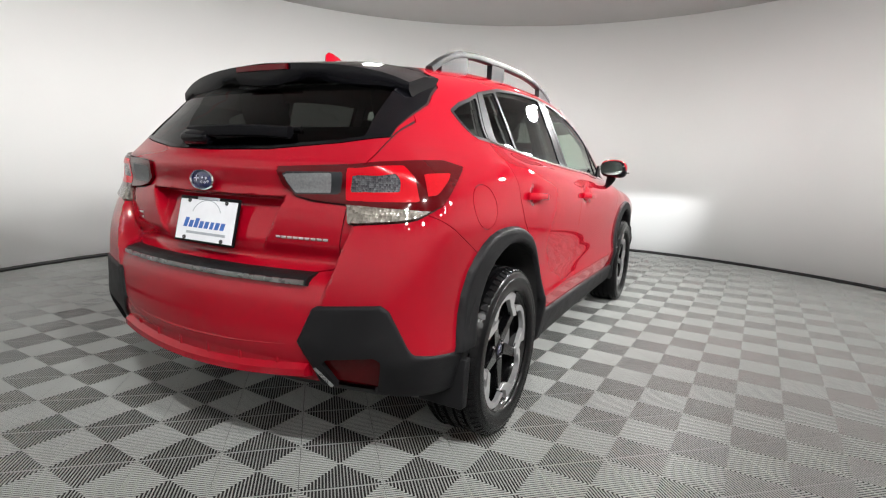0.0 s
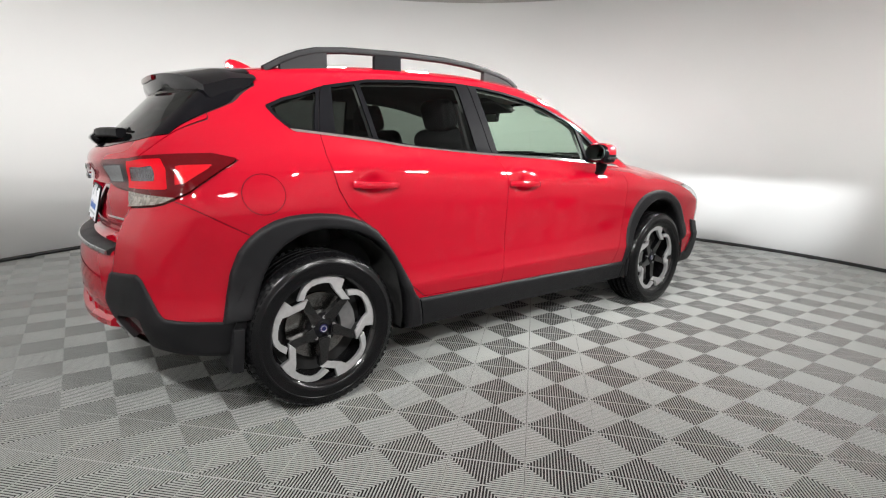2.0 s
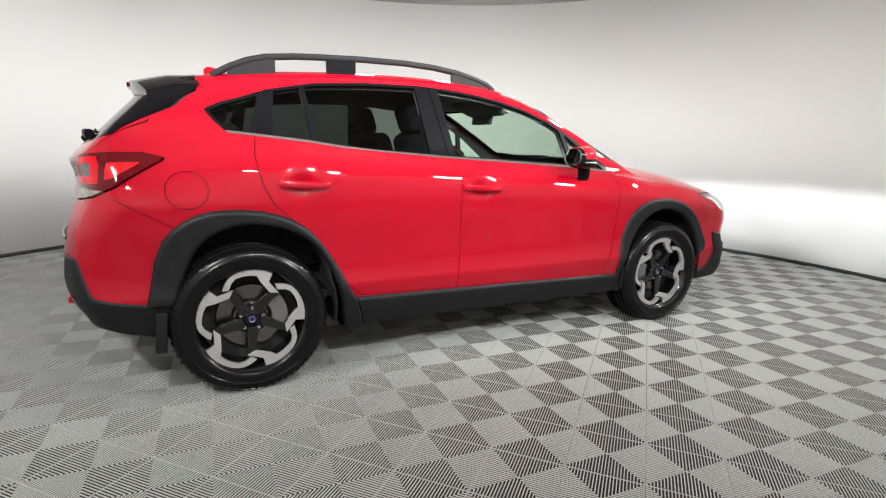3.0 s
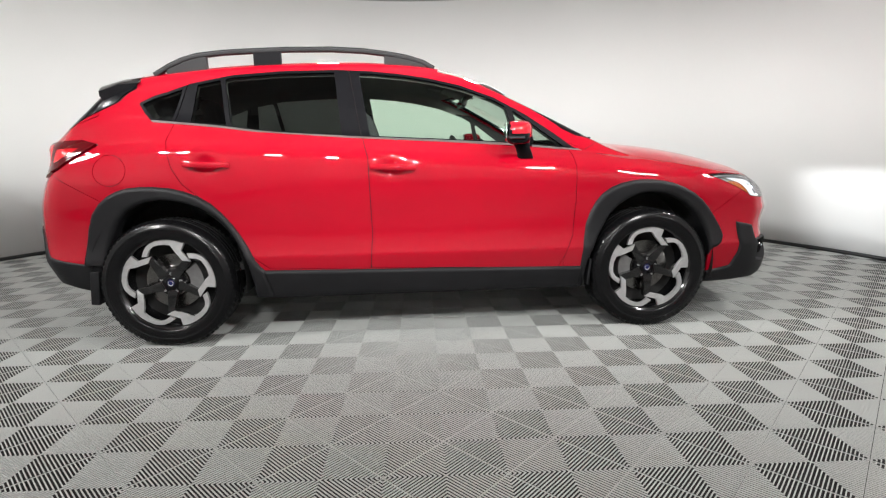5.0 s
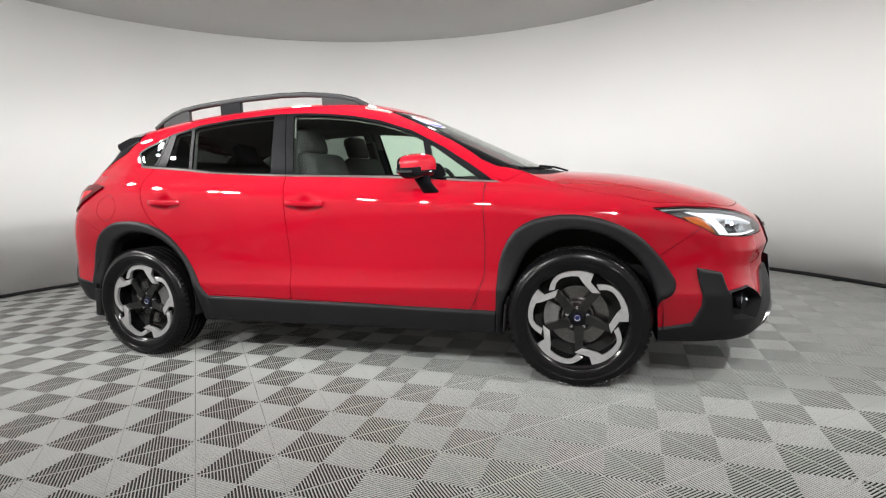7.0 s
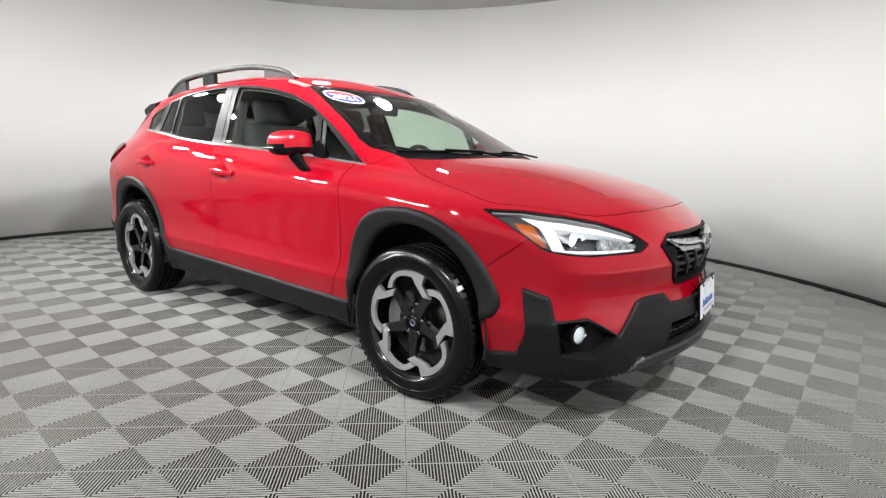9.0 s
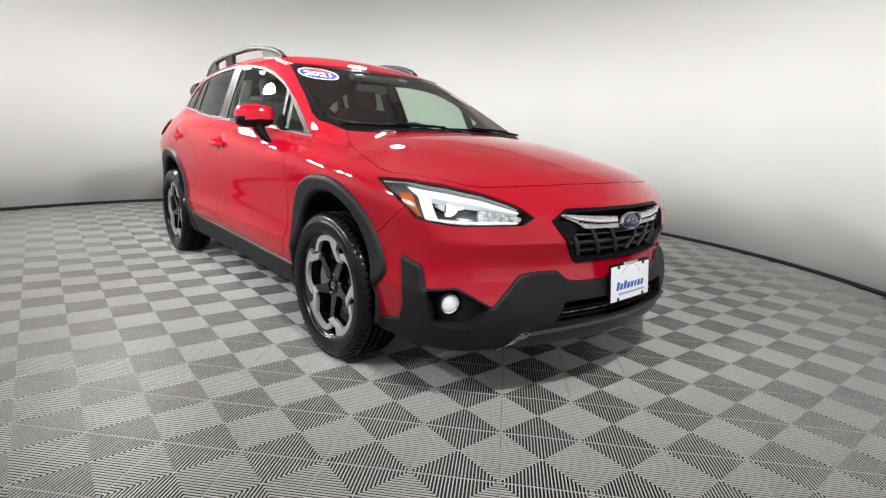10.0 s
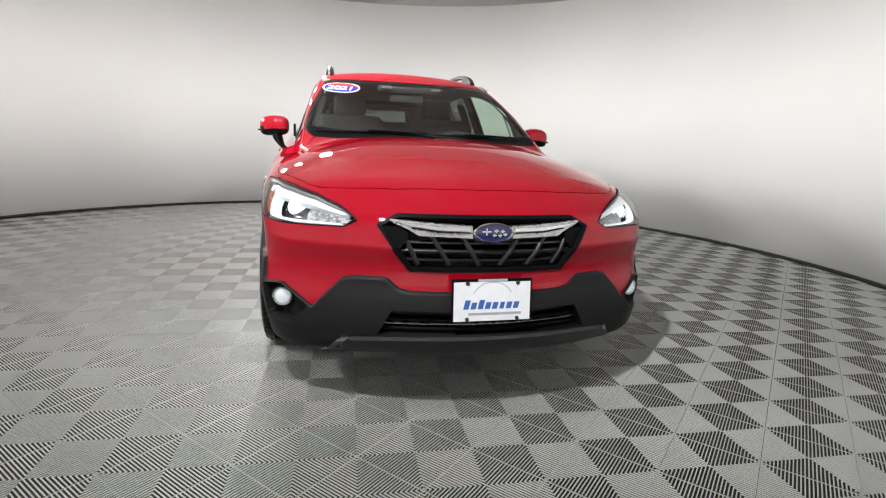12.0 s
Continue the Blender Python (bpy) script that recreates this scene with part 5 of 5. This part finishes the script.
def tile_mesh():
    pts, faces = [], []

    def bar(p, q, w, z0, z1, tip):
        """A rib from p to q; tip: how far its end is mitred."""
        (ax, ay), (bx, by) = p, q
        d = math.hypot(bx - ax, by - ay)
        tx, ty = (bx - ax) / d, (by - ay) / d
        nx, ny = -ty, tx
        k = len(pts)
        for z, h in ((z0, w / 2), (z1 - .0006, w / 2), (z1, w * .38)):
            lo, hi = (-h, h)
            pts.extend([(ax + nx * lo, ay + ny * lo, z), (bx + nx * lo + tx * tip * lo, by + ny * lo + ty * tip * lo, z), (bx + nx * hi + tx * tip * hi, by + ny * hi + ty * tip * hi, z), (ax + nx * hi, ay + ny * hi, z)])
        faces.extend([(k + 8, k + 9, k + 10, k + 11), (k, k + 1, k + 5, k + 4), (k + 2, k + 3, k + 7, k + 6), (k + 4, k + 5, k + 9, k + 8), (k + 6, k + 7, k + 11, k + 10)])

    for turn in range(4):
        c, s = (1, 0, -1, 0)[turn], (0, 1, 0, -1)[turn]
        h = SIDE / 2
        at = lambda u, v: (h + c * (u - h) - s * (v - h), h + s * (u - h) + c * (v - h))
        for i in range(RIBS):
            u = (i + .5) / RIBS * SIDE
            v = min(u, SIDE - u)
            tip = 0 if abs(u - h) < .001 else (-1 if u < h else 1)
            bar(at(u, .0012), at(u, v), RIB, THICK, 0, tip)
        bar(at(GAP, GAP + .0007), at(SIDE - GAP, GAP + .0007), .0007, -.005, -.0026, 0)
    return pts, faces


TP, TF = tile_mesh()
me = bpy.data.meshes.new("tile")
me.from_pydata(TP, [], TF)
me.materials.append(TILE)
spots = []
for i in range(-24, 25):
    for j in range(-24, 25):
        ox, oy = .1279 * math.cos(radians(-3)) - .0391 * math.sin(radians(-3)), .1279 * math.sin(radians(-3)) + .0391 * math.cos(radians(-3))
        x, y = ox + SIDE * (i * math.cos(TURN) - j * math.sin(TURN)), oy + SIDE * (i * math.sin(TURN) + j * math.cos(TURN))
        mx, my = x + SIDE / 2 * (math.cos(TURN) - math.sin(TURN)), y + SIDE / 2 * (math.sin(TURN) + math.cos(TURN))
        if math.hypot(mx - ROOM[0], my - ROOM[1]) < RADIUS + .2:
            spots.append((abs(math.hypot(mx / 1.15, my) - 2.15) if my < .9 else 9, x, y))
spots.sort()
rest = []
for k, (_, x, y) in enumerate(spots):
    if k < 298:
        ob = new("tile", me)
        ob.matrix_world = Matrix.Translation((x, y, 0)) @ Matrix.Rotation(TURN, 4, "Z")
        ob.parent = floor
    else:
        rest.append((x, y))
tp, tf = np.array(TP), np.array(TF)
c, s = math.cos(TURN), math.sin(TURN)
turned = np.stack([tp[:, 0] * c - tp[:, 1] * s, tp[:, 0] * s + tp[:, 1] * c, tp[:, 2]], 1)
pts = np.concatenate([turned + np.array([x, y, 0]) for x, y in rest])
faces = np.concatenate([tf + k * len(tp) for k in range(len(rest))])
hold = np.hypot(pts[:, 0] - ROOM[0], pts[:, 1] - ROOM[1]) < RADIUS + .05
faces = faces[hold[faces].all(1)]
me = bpy.data.meshes.new("far_tiles")
me.from_pydata(pts.tolist(), [], faces.tolist())
me.materials.append(TILE)
ob = tagged(new("far_tiles", me), "the same grey ribbed tiles farther off", kind="stuff")
ob.parent = floor
